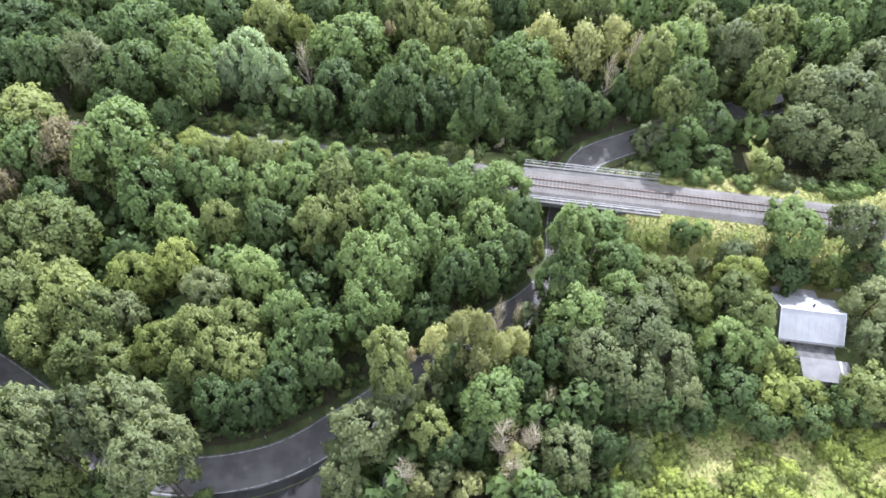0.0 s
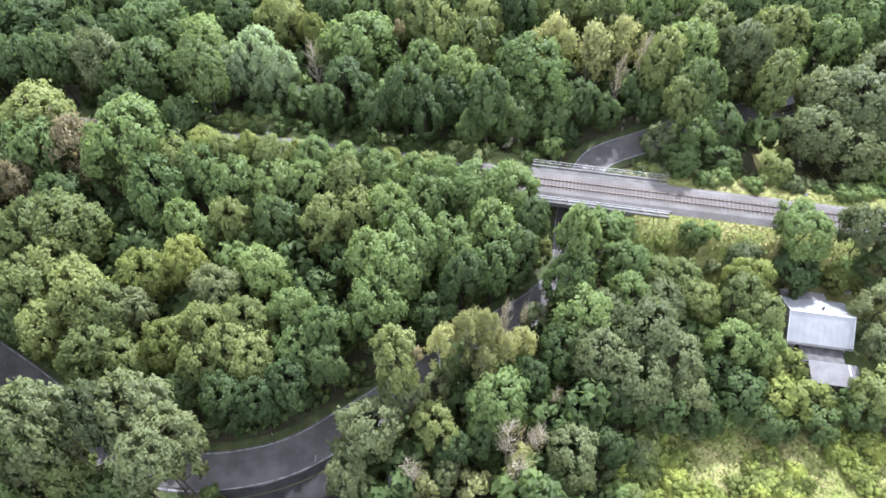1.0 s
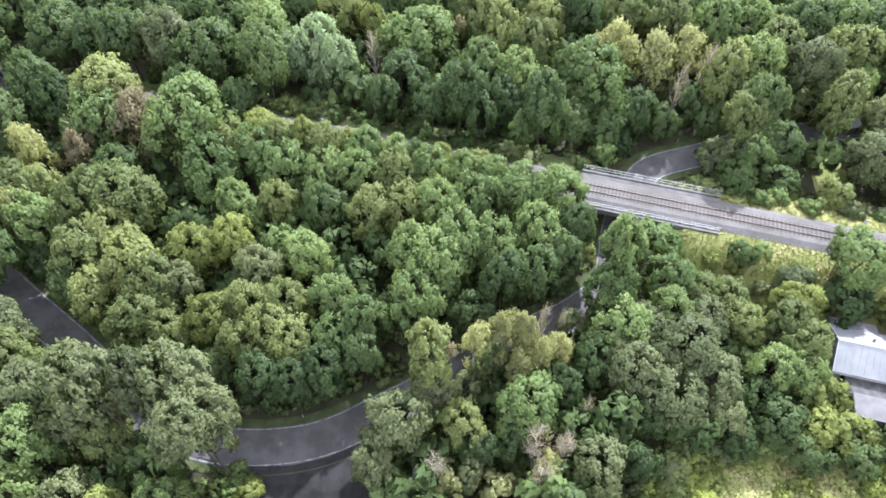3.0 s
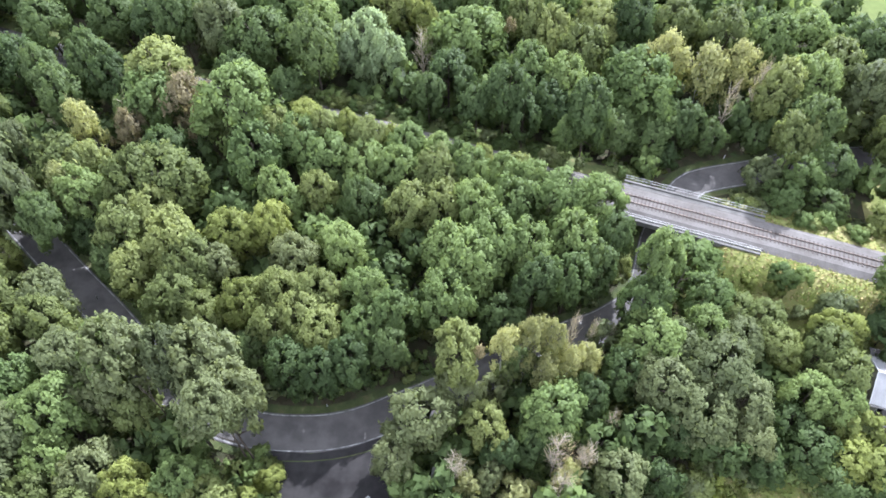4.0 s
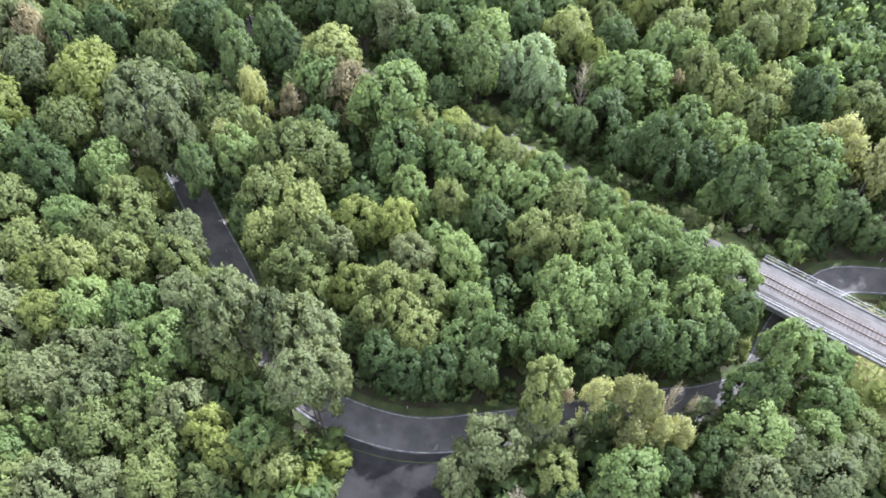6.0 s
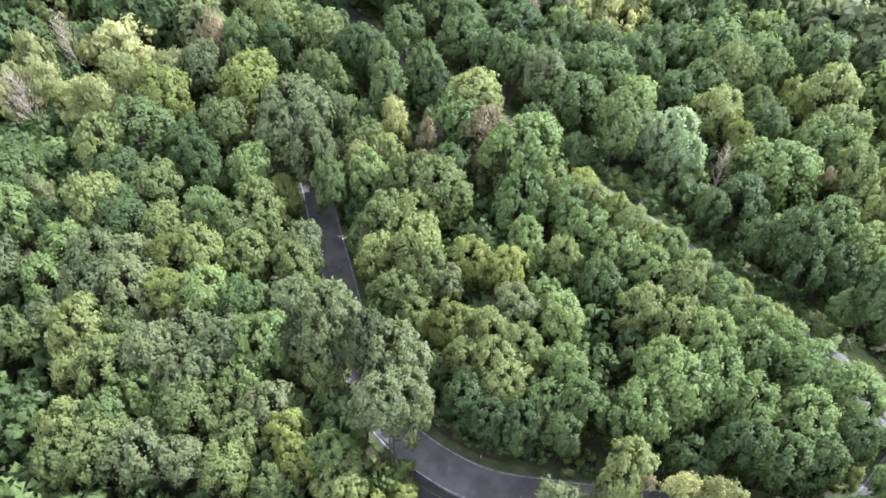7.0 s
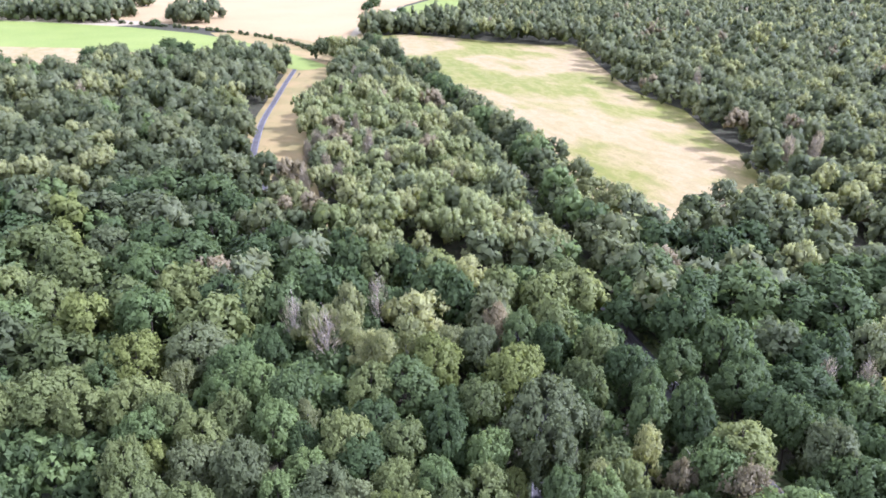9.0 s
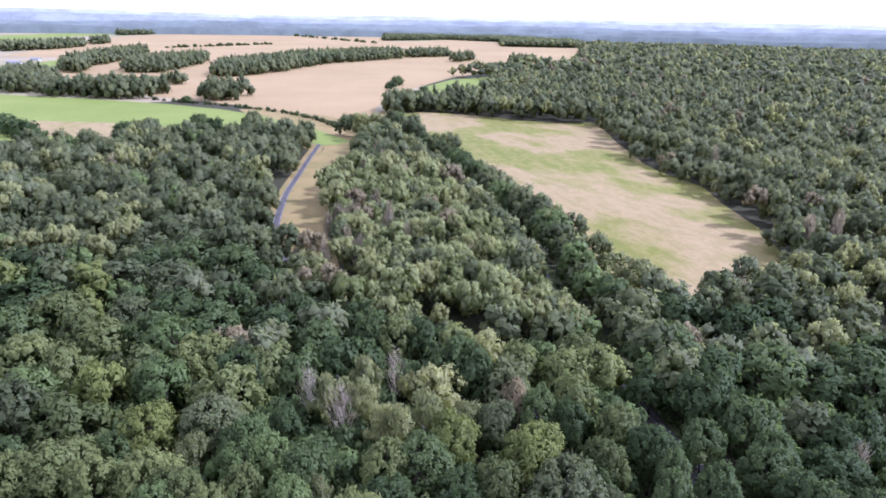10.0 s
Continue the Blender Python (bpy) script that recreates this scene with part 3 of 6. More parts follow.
def tree(kind, x, y, h, r, over=(0.0, 0.0)):
    """A tree h high with a crown of radius r; over: how far the crown reaches out to one side."""
    shape = SHAPE.get(kind, "oak")
    name, label = TELL[kind]
    z = float(ground_height(np.array([x]), np.array([y]))[0])
    top = base(name, (x, y, z - 0.1), label, "tree", "trees of the wood", 0.0 if over[0] else random.uniform(0, 360))
    trunk = new("trunk", random.choice(TRUNKS["bare" if kind == "bare" else shape]))
    trunk.parent = top
    trunk.scale = (min(h * 0.9, 2.3 * r), min(h * 0.9, 2.3 * r), h) if kind != "bare" else (max((0.5 if r > 1.5 else 0.28) * h, 1.8 * r),) * 2 + (h,)
    if kind == "bare":
        twigs = new("bare_crown", random.choice(THICK_TWIGS if math.hypot(x, y) > 200 else TWIGS))
        twigs.parent = top
        twigs.location, twigs.scale = (0, 0, h * 0.68), (r * 0.85, r * 0.85, h * 0.33)
        return top
    tall = min(0.38 * h, 1.95 * r) if shape == "birch" else 0.42 * h if shape == "pine" else min(1.45 * r + 0.8, 0.43 * h)
    crown = new("crown", random.choice(CROWNS[shape, "low" if math.hypot(x, y) > 150 or h < 9 else "near"]))
    crown.parent = top
    crown.location, crown.scale = (*over, h - tall), (r * random.uniform(0.95, 1.1), r * random.uniform(0.95, 1.1), tall * (1.35 if over[0] else 1.12))
    crown.material_slots[0].link = "OBJECT"
    crown.material_slots[0].material = LEAF[kind]
    placed.append((x + over[0], y + over[1], r))
    return top


# canopy trees of the stand
tree("pale", -38.1, 108.7, 19.0, 5.4)
tree("pale", -41.9, 106.8, 17.0, 4.5)
tree("pale", -34.1, 106.0, 17.0, 4.4)
tree("dark_oak", -87.4, 120.7, 15.3, 7.8)
tree("dark_oak", -75.5, 104.8, 18.2, 5.0)
tree("dark_oak", -82.4, 106.1, 15.3, 5.4)
tree("dark_oak", -76.0, 127.0, 16.9, 5.1)
tree("dark_oak", -76.1, 118.6, 15.6, 4.4)
tree("grey", -66.3, 103.4, 18.0, 5.3)
tree("dark_oak", -69.6, 116.1, 15.4, 4.8)
tree("oak", -60.0, 116.0, 20.0, 8.2)
tree("dark_oak", -58.2, 102.8, 16.7, 6.5)
tree("oak", -50.6, 114.6, 17.4, 6.2)
tree("dark_oak", -45.8, 100.0, 18.9, 4.9)
tree("dark_oak", -45.7, 124.0, 16.1, 5.5)
tree("light", -35.9, 122.8, 17.6, 5.3)
tree("lime", -28.7, 119.4, 15.0, 3.0)
tree("oak", -18.5, 112.6, 19.0, 7.3)
tree("dark_oak", -19.7, 100.2, 16.2, 5.5)
tree("brown", -11.0, 116.6, 16.2, 1.1)
tree("light", -7.7, 122.0, 18.6, 4.9)
tree("light", -2.8, 119.4, 17.3, 4.8)
tree("oak", -5.0, 107.4, 16.9, 5.1)
tree("dark_oak", -8.7, 95.4, 18.1, 4.7)
tree("dark_oak", -0.6, 99.8, 15.1, 4.9)
tree("light", 3.9, 114.5, 17.8, 4.9)
tree("light", 6.5, 126.8, 15.3, 5.7)
tree("oak", 1.6, 105.3, 17.7, 5.0)
tree("dark_oak", 6.3, 91.6, 18.8, 4.2)
tree("oak", 15.7, 106.0, 19.0, 7.2)
tree("dark_oak", 12.2, 97.2, 13.0, 4.9)
tree("dark_oak", 18.9, 98.9, 12.0, 4.7)
tree("dark_oak", 21.8, 97.0, 7.0, 2.5)
tree("birch", 20.2, 118.0, 15.8, 4.4)
tree("birch", 27.5, 113.1, 17.5, 5.7)
tree("dark_oak", 24.5, 102.2, 13.0, 4.0)
tree("birch", 34.4, 116.9, 16.2, 4.2)
tree("dark_oak", 29.9, 102.5, 9.0, 3.2)
tree("dark_oak", 13.6, 126.5, 18.0, 5.0)
tree("light", 22.2, 128.4, 15.9, 5.7)
tree("light", 31.1, 124.3, 18.3, 5.6)
tree("oak", 40.7, 125.0, 17.6, 5.4)
tree("light", 40.4, 109.9, 18.3, 4.8)
tree("dark_oak", 42.6, 107.9, 12.0, 4.3)
tree("oak", 47.1, 114.7, 16.7, 5.6)
tree("dark_oak", 38.8, 104.9, 8.0, 3.1)
tree("dark_oak", 44.4, 97.6, 22.0, 3.8)
tree("light", 53.3, 121.3, 15.4, 5.9)
tree("grey", 57.8, 113.4, 18.4, 5.3)
tree("light", 66.9, 120.3, 16.6, 5.6)
tree("oak", 68.7, 114.9, 12.1, 3.4)
tree("dark_oak", 60.7, 128.3, 16.2, 6.1)
tree("oak", 77.0, 126.5, 16.1, 6.3)
tree("oak", 76.2, 116.7, 16.6, 5.4)
tree("oak", 84.9, 124.9, 15.8, 6.4)
tree("dark_oak", 90.2, 124.9, 18.0, 5.5)
tree("dark_oak", 73.4, 127.4, 17.3, 5.6)
tree("dark_oak", -27.0, 126.3, 15.8, 4.6)
tree("oak", -17.6, 128.4, 15.6, 5.1)
tree("oak", -11.5, 127.8, 17.5, 4.6)
tree("oak", -3.1, 127.6, 18.9, 4.8)
tree("dark_oak", -57.8, 127.0, 18.2, 5.9)
tree("oak", -42.0, 130.6, 16.5, 5.3)
tree("dark_oak", -68.8, 130.1, 15.7, 5.3)
tree("dark_oak", -92.6, 128.9, 15.8, 5.9)
tree("oak", 48.1, 130.9, 15.5, 5.7)
tree("oak", 66.6, 128.6, 17.0, 5.5)
tree("oak", 81.8, 129.0, 18.9, 5.7)
tree("dark_oak", -22.8, 95.5, 12.0, 3.1)
tree("dark_oak", -13.6, 94.2, 12.0, 3.3)
tree("dark_oak", -4.6, 92.7, 12.0, 3.1)
tree("oak", 3.5, 91.4, 11.0, 2.8)
tree("dark_oak", -49.3, 91.9, 12.0, 3.3)
tree("dark_oak", -60.0, 93.9, 13.0, 3.5)
tree("light", 58.8, 112.9, 7.5, 6.2)
tree("light", 60.7, 103.3, 18.5, 4.6)
tree("light", 42.0, 96.3, 19.5, 3.8)
tree("grey", 39.3, 94.7, 8.0, 3.6)
tree("oak", 45.8, 95.6, 9.0, 4.8)
tree("dark_oak", 51.5, 98.0, 10.0, 4.7)
tree("dark_oak", 50.2, 89.9, 6.0, 3.4)
tree("oak", 42.0, 88.4, 6.0, 3.3)
tree("grey", 71.1, 102.6, 15.0, 6.3)
tree("grey", 67.0, 94.6, 13.1, 6.0)
tree("grey", 76.5, 100.3, 16.0, 8.1)
tree("grey", 72.7, 91.6, 12.0, 6.5)
tree("grey", 84.3, 108.5, 16.0, 6.7)
tree("grey", 81.0, 95.8, 13.6, 5.7)
tree("oak", 79.5, 89.7, 8.0, 4.7)
tree("light", 59.1, 87.0, 6.0, 3.0)
tree("light", -73.7, 90.7, 16.1, 6.9)
tree("oak", -73.1, 84.0, 18.8, 5.8)
tree("brown", -65.3, 85.1, 17.0, 5.9)
tree("dark_oak", -65.5, 74.0, 15.0, 4.9)
tree("oak", -55.2, 84.4, 19.0, 7.8)
tree("oak", -49.4, 75.9, 17.4, 5.7)
tree("lime", -43.7, 86.8, 9.4, 4.2)
tree("oak", -43.1, 81.1, 15.0, 4.7)
tree("light", -47.2, 82.3, 15.0, 3.8)
tree("lime", -35.0, 84.7, 10.8, 2.5)
tree("light", -39.5, 84.4, 11.0, 2.7)
tree("light", -30.9, 83.2, 11.7, 3.7)
tree("oak", -23.9, 82.8, 10.8, 3.8)
tree("oak", -18.0, 82.3, 10.5, 3.0)
tree("lime", -10.3, 82.5, 9.1, 2.4)
tree("light", -4.4, 81.3, 9.2, 3.1)
tree("oak", -14.1, 81.3, 11.0, 2.6)
tree("oak", -37.3, 78.4, 15.0, 4.9)
tree("oak", -30.4, 77.7, 15.0, 4.5)
tree("oak", -23.6, 77.5, 15.0, 4.3)
tree("light", -17.8, 77.9, 15.0, 4.3)
tree("oak", -11.6, 78.8, 14.1, 3.9)
tree("oak", -6.1, 78.9, 12.6, 3.4)
tree("oak", -1.2, 78.9, 11.5, 3.5)
tree("light", -37.2, 71.6, 14.0, 3.6)
tree("oak", -43.1, 69.3, 15.0, 4.0)
tree("dark_oak", -28.4, 70.6, 15.0, 4.2)
tree("light", -20.8, 70.1, 16.0, 3.8)
tree("light", -15.4, 71.3, 16.0, 4.2)
tree("oak", -9.6, 70.8, 18.4, 3.9)
tree("oak", -3.7, 72.4, 18.7, 4.3)
tree("oak", 3.8, 76.0, 14.4, 5.9)
tree("oak", 10.5, 76.7, 11.7, 4.8)
tree("oak", 6.9, 68.0, 17.0, 5.0)
tree("dark_oak", 13.1, 71.3, 15.0, 3.4)
tree("oak", -5.8, 64.9, 18.7, 5.2)
tree("oak", -8.2, 59.9, 19.0, 5.7)
tree("oak", 0.0, 64.7, 18.1, 4.6)
tree("dark_oak", -2.5, 54.4, 12.2, 3.9)
tree("oak", -12.8, 62.0, 16.7, 4.3)
tree("oak", -10.8, 53.3, 18.0, 4.7)
tree("oak", 6.7, 61.3, 15.9, 4.0)
tree("dark_oak", 10.9, 65.0, 15.0, 3.5)
tree("dark_oak", 1.8, 58.3, 17.9, 3.6)
tree("light", 14.7, 68.8, 9.0, 2.3)
tree("light", -61.9, 67.2, 18.2, 6.8)
tree("light", -66.3, 65.0, 19.2, 4.7)
tree("light", -65.2, 56.8, 16.0, 4.9)
tree("light", -55.6, 55.2, 17.5, 5.6)
tree("light", -62.3, 61.0, 15.9, 4.6)
tree("light", -51.3, 52.4, 16.0, 4.5)
tree("light", -61.0, 50.6, 14.0, 4.1)
tree("light", -52.4, 47.4, 14.0, 4.9)
tree("grey", -48.3, 53.6, 14.0, 3.2)
tree("light", -48.0, 46.2, 12.0, 3.3)
tree("lime", -48.0, 59.9, 15.0, 4.6)
tree("lime", -42.0, 62.6, 15.0, 3.6)
tree("grey", -36.1, 57.3, 15.0, 4.0)
tree("oak", -29.0, 60.1, 16.0, 4.7)
tree("lime", -40.8, 48.0, 15.0, 3.8)
tree("light", -35.5, 50.4, 15.0, 3.9)
tree("light", -30.7, 51.8, 15.0, 3.9)
tree("light", -31.6, 47.1, 15.0, 4.0)
tree("light", -35.6, 45.0, 13.0, 3.7)
tree("light", -28.2, 45.6, 14.0, 4.0)
tree("oak", -23.2, 53.0, 16.0, 3.9)
tree("oak", -21.8, 47.5, 14.0, 3.8)
tree("oak", -17.8, 49.6, 16.0, 3.4)
tree("dark_oak", -22.5, 41.4, 15.0, 3.5)
tree("dark_oak", -17.4, 44.8, 14.0, 3.0)
tree("dark_oak", -31.5, 39.5, 14.0, 3.9)
tree("dark_oak", -26.3, 39.6, 14.0, 3.5)
tree("dark_oak", -38.9, 42.8, 10.0, 3.0)
tree("oak", 18.6, 59.6, 16.0, 3.9)
tree("grey", 16.4, 57.0, 6.0, 2.0)
tree("dark_oak", 1.3, 46.8, 12.0, 2.2)
tree("dark_oak", 3.8, 43.5, 8.0, 2.4)
tree("grey", -2.0, 43.5, 8.0, 2.2)
tree("dark_oak", 8.9, 45.3, 8.0, 2.2)
tree("light", -0.3, 45.6, 10.0, 2.0)
tree("light", 5.7, 50.2, 7.5, 1.9)
tree("grey", -52.3, 32.2, 22.0, 5.0, (0.3, 0.5))
tree("grey", -55.8, 28.9, 15.8, 3.8)
tree("grey", -40.9, 28.4, 22.0, 5.4, (0.9, 5.5))
tree("grey", -45.5, 29.1, 22.0, 3.5, (0.7, 4.7))
tree("light", -50.6, 29.2, 14.0, 4.2)
tree("grey", -35.3, 27.8, 25.0, 3.9)
tree("grey", -34.0, 27.8, 21.0, 4.0, (-0.6, 3.6))
tree("grey", -10.9, 35.0, 16.0, 4.9)
tree("grey", -13.4, 30.1, 12.0, 3.4)
tree("light", -5.7, 41.0, 20.0, 3.6, (-1.6, 2.1))
tree("grey", -6.7, 40.5, 14.0, 3.1)
tree("birch", 2.1, 47.4, 20.0, 2.3)
tree("birch", -1.1, 45.0, 20.0, 2.2)
tree("birch", 5.0, 49.3, 17.5, 2.5)
tree("birch", 5.0, 45.3, 14.0, 2.9)
tree("birch", 8.4, 47.6, 14.0, 2.6)
tree("birch", 11.1, 50.0, 11.0, 2.5)
tree("brown", -4.3, 43.0, 18.5, 0.9)
tree("oak", 6.8, 39.4, 15.0, 4.7)
tree("light", -1.8, 36.2, 13.0, 3.4)
tree("dark_oak", 0.9, 33.5, 11.0, 2.6)
tree("dark_oak", 5.2, 35.9, 11.0, 2.9)
tree("dark_oak", 12.0, 44.1, 12.0, 2.9)
tree("birch", 10.3, 33.0, 8.0, 2.6)
tree("birch", -3.3, 29.6, 8.0, 2.9)
tree("birch", 3.6, 29.3, 8.0, 3.2)
tree("grey", -0.3, 30.4, 9.0, 2.3)
tree("grey", 16.7, 32.9, 11.0, 4.1)
tree("dark_oak", 22.7, 35.0, 8.0, 2.9)
tree("oak", 19.4, 53.9, 14.0, 5.1)
tree("grey", 24.0, 54.7, 11.7, 4.3)
tree("dark_oak", 16.5, 48.9, 11.7, 3.6)
tree("grey", 22.1, 47.4, 13.2, 5.0)
tree("grey", 29.2, 51.0, 14.0, 5.5)
tree("grey", 27.7, 45.2, 11.7, 5.4)
tree("grey", 33.1, 47.1, 11.6, 4.6)
tree("dark_oak", 24.5, 43.3, 9.0, 4.2)
tree("dark_oak", 30.3, 42.2, 8.0, 4.0)
tree("grey", 34.4, 43.3, 9.0, 3.7)
tree("oak", 25.8, 72.7, 8.0, 5.2)
tree("oak", 22.3, 62.8, 19.0, 3.6, (-2.4, 2.1))
tree("oak", 27.9, 64.1, 12.0, 4.3)
tree("light", 32.9, 63.7, 9.0, 3.9)
tree("light", 37.8, 62.6, 9.0, 4.1)
tree("light", 39.5, 59.1, 9.0, 4.0)
tree("grey", 33.6, 58.5, 10.0, 4.1)
tree("grey", 48.7, 67.0, 7.0, 3.3)
tree("lime", 48.2, 62.8, 10.0, 3.8)
tree("light", 46.1, 59.2, 11.0, 4.1)
tree("light", 47.6, 54.8, 11.6, 4.0)
tree("oak", 42.6, 50.9, 10.0, 3.5)
tree("oak", 46.9, 50.9, 10.0, 3.8)
tree("dark_oak", 40.7, 47.6, 7.0, 3.2)
tree("dark_oak", 56.4, 65.0, 8.0, 4.4)
tree("oak", 57.4, 69.6, 10.0, 5.4)
tree("lime", 63.5, 64.5, 5.0, 2.4)
tree("lime", 49.7, 48.6, 7.0, 3.7)
tree("lime", 52.5, 43.5, 6.0, 3.6)
tree("lime", 48.7, 43.8, 6.0, 3.8)
tree("dark_oak", 43.3, 43.9, 7.0, 3.9)
tree("dark_oak", 46.9, 40.0, 5.0, 3.7)
tree("dark_oak", 54.3, 40.0, 5.0, 3.1)
tree("dark_oak", 37.2, 41.3, 5.0, 3.3)
tree("dark_oak", 60.6, 41.4, 5.0, 2.8)
tree("light", 63.2, 43.5, 7.0, 3.8)
tree("grey", 67.8, 57.5, 10.0, 4.6)
tree("grey", 66.7, 51.7, 8.0, 3.5)
tree("grey", 67.0, 69.1, 11.0, 3.8)
tree("oak", 40.6, 71.3, 5.0, 2.2)
tree("oak", 43.8, 71.8, 4.0, 1.8)
tree("dark_oak", 70.2, 65.4, 5.0, 4.0)
tree("birch", 72.3, 72.6, 9.0, 3.2)
tree("oak", 28.0, 58.2, 12.0, 3.7)
tree("light", -76.7, 67.7, 17.0, 4.0)
tree("dark_oak", -66.6, 52.0, 12.0, 3.1)
tree("dark_oak", -73.0, 56.5, 11.0, 3.0)
tree("lime", -123.1, 49.4, 19.0, 6.7)
tree("dark_oak", -118.2, 40.4, 17.9, 7.5)
tree("dark_oak", -107.7, 45.4, 16.2, 5.4)
tree("light", -118.8, 33.0, 18.2, 5.6)
tree("far_birch", -147.8, 52.7, 17.0, 7.9)
tree("far_birch", -133.6, 46.7, 19.8, 5.7)
tree("far_birch", -130.9, 39.3, 18.3, 4.5)
tree("far_birch", -132.0, 56.2, 15.0, 4.7)
tree("dark_oak", -149.3, 65.1, 19.1, 6.6)
tree("dark_oak", -156.0, 62.1, 19.9, 6.8)
tree("grey", -140.1, 71.1, 19.5, 5.9)
tree("brown", -132.6, 68.9, 19.1, 3.9)
tree("dark_oak", -126.8, 72.7, 19.4, 5.5)
tree("light", -128.5, 82.3, 19.4, 5.7)
tree("grey", -128.1, 61.8, 16.9, 5.5)
tree("lime", -111.9, 63.1, 20.0, 8.3)
tree("light", -106.8, 52.5, 17.9, 5.4)
tree("grey", -95.0, 57.8, 22.0, 8.2, (1.2, 2.1))
tree("grey", -80.6, 59.6, 22.0, 4.5, (-2.1, -3.4))
tree("light", -116.5, 87.7, 17.3, 6.1)
tree("dark_oak", -121.0, 78.2, 17.0, 5.5)
tree("light", -104.9, 76.8, 18.3, 4.9)
tree("dark_oak", -106.2, 89.6, 17.2, 6.4)
tree("dark_oak", -101.6, 74.0, 14.0, 3.5)
tree("grey", -90.7, 68.6, 18.5, 2.8)
tree("dark_oak", -89.9, 82.7, 18.4, 5.4)
tree("far_birch", -83.0, 77.2, 16.3, 3.3)
tree("brown", -73.8, 77.6, 16.0, 3.2)
tree("dark_oak", -97.0, 87.8, 17.8, 4.4)
tree("dark_oak", -87.8, 91.3, 17.5, 5.0)
tree("dark_oak", -82.4, 88.2, 16.6, 4.1)
tree("far_birch", -77.0, 61.9, 18.1, 3.9)
tree("dark_oak", -74.7, 55.8, 19.0, 3.5, (-1.2, -2.1))
tree("oak", -91.5, 47.4, 17.6, 5.3)
tree("light", -83.4, 43.1, 16.0, 4.9)
tree("lime", -84.5, 49.6, 13.0, 3.1)
tree("dark_oak", -98.2, 41.7, 18.7, 5.1)
tree("light", -100.0, 32.9, 17.3, 5.8)
tree("dark_oak", -109.3, 30.2, 16.7, 5.9)
tree("light", -103.6, 22.9, 19.9, 5.4)
tree("dark_oak", -98.3, 24.7, 16.9, 5.9)
tree("light", -91.0, 29.4, 16.5, 5.1)
tree("oak", -88.8, 36.1, 17.0, 5.1)
tree("light", -83.3, 36.7, 16.0, 4.4)
tree("light", -78.3, 40.9, 15.0, 4.3)
tree("grey", -71.3, 42.7, 15.0, 4.6)
tree("grey", -93.7, 17.4, 17.3, 5.3)
tree("grey", -87.8, 20.5, 16.8, 5.4)
tree("lime", -82.1, 25.2, 18.2, 4.8)
tree("light", -78.4, 28.8, 19.9, 3.9)
tree("light", -75.2, 33.9, 16.4, 4.6)
tree("light", -68.5, 38.7, 15.0, 4.3)
tree("grey", -86.7, 12.8, 17.6, 5.3)
tree("grey", -80.4, 16.7, 18.7, 5.3)
tree("lime", -75.4, 20.3, 19.7, 4.2)
tree("oak", -71.2, 23.7, 20.2, 4.5)
tree("oak", -68.2, 27.8, 16.5, 4.9)
tree("grey", -60.3, 32.5, 18.2, 5.6)
tree("oak", -54.4, 33.2, 20.0, 3.9, (0.4, 0.7))
tree("light", -80.1, 8.0, 19.6, 4.6)
tree("light", -77.8, 12.4, 16.1, 5.1)
tree("grey", -70.0, 12.8, 18.4, 4.4)
tree("grey", -68.9, 18.5, 16.6, 4.8)
tree("grey", -62.2, 20.8, 19.2, 4.3)
tree("oak", -57.9, 24.7, 19.9, 4.6)
tree("grey", -62.2, 14.4, 18.2, 3.9)
tree("oak", -56.9, 19.7, 15.9, 3.7)
tree("light", -71.9, 7.3, 17.6, 4.3)
tree("light", -78.0, 3.9, 14.0, 3.5)
tree("oak", -67.3, 3.1, 15.0, 3.9)
tree("oak", -66.4, 8.8, 14.0, 3.5)
tree("light", -69.5, -1.5, 15.0, 3.9)
tree("light", -59.0, 11.2, 16.0, 4.6)
tree("light", -57.1, 15.4, 14.0, 3.0)
tree("grey", -50.9, 19.3, 15.0, 4.0)
tree("light", -51.0, 13.9, 14.0, 3.6)
tree("lime", -46.2, 18.9, 14.0, 3.6)
tree("oak", -39.6, 21.0, 14.0, 4.0)
tree("lime", -42.5, 17.2, 13.0, 3.3)
tree("light", -36.1, 19.1, 12.0, 3.6)
tree("light", -48.9, 10.0, 14.0, 4.1)
tree("grey", -53.9, 6.5, 14.0, 4.1)
tree("grey", -58.4, 2.9, 15.0, 4.7)
tree("light", -64.0, -0.1, 15.0, 4.7)
tree("light", -65.5, -4.5, 14.0, 4.0)
tree("light", -42.2, 12.4, 12.0, 3.5)
tree("lime", -32.9, 21.0, 4.0, 2.2)
tree("lime", -30.3, 25.4, 3.0, 1.9)
tree("light", -40.5, 138.2, 18.0, 6.3)
tree("oak", -35.3, 145.1, 17.6, 5.7)
tree("lime", -26.5, 141.0, 15.0, 4.1)
tree("light", -20.6, 143.5, 18.9, 6.1)
tree("light", -14.7, 134.8, 17.2, 5.8)
tree("oak", -12.0, 156.4, 17.4, 6.5)
tree("light", -4.9, 148.1, 18.0, 5.6)
tree("light", -1.1, 154.4, 19.2, 6.1)
tree("light", -0.3, 169.4, 18.1, 6.2)
tree("grey", -17.0, 165.0, 16.5, 6.1)
tree("dark_oak", -27.5, 156.0, 17.8, 5.9)
tree("oak", -46.9, 143.0, 18.3, 5.7)
tree("dark_oak", -57.4, 138.5, 15.8, 5.4)
tree("light", -0.2, 140.4, 17.3, 5.4)
tree("light", 3.9, 148.4, 19.2, 5.9)
tree("light", -31.2, 133.7, 14.0, 4.0)
tree("oak", -167.1, -10.6, 19.6, 7.4)
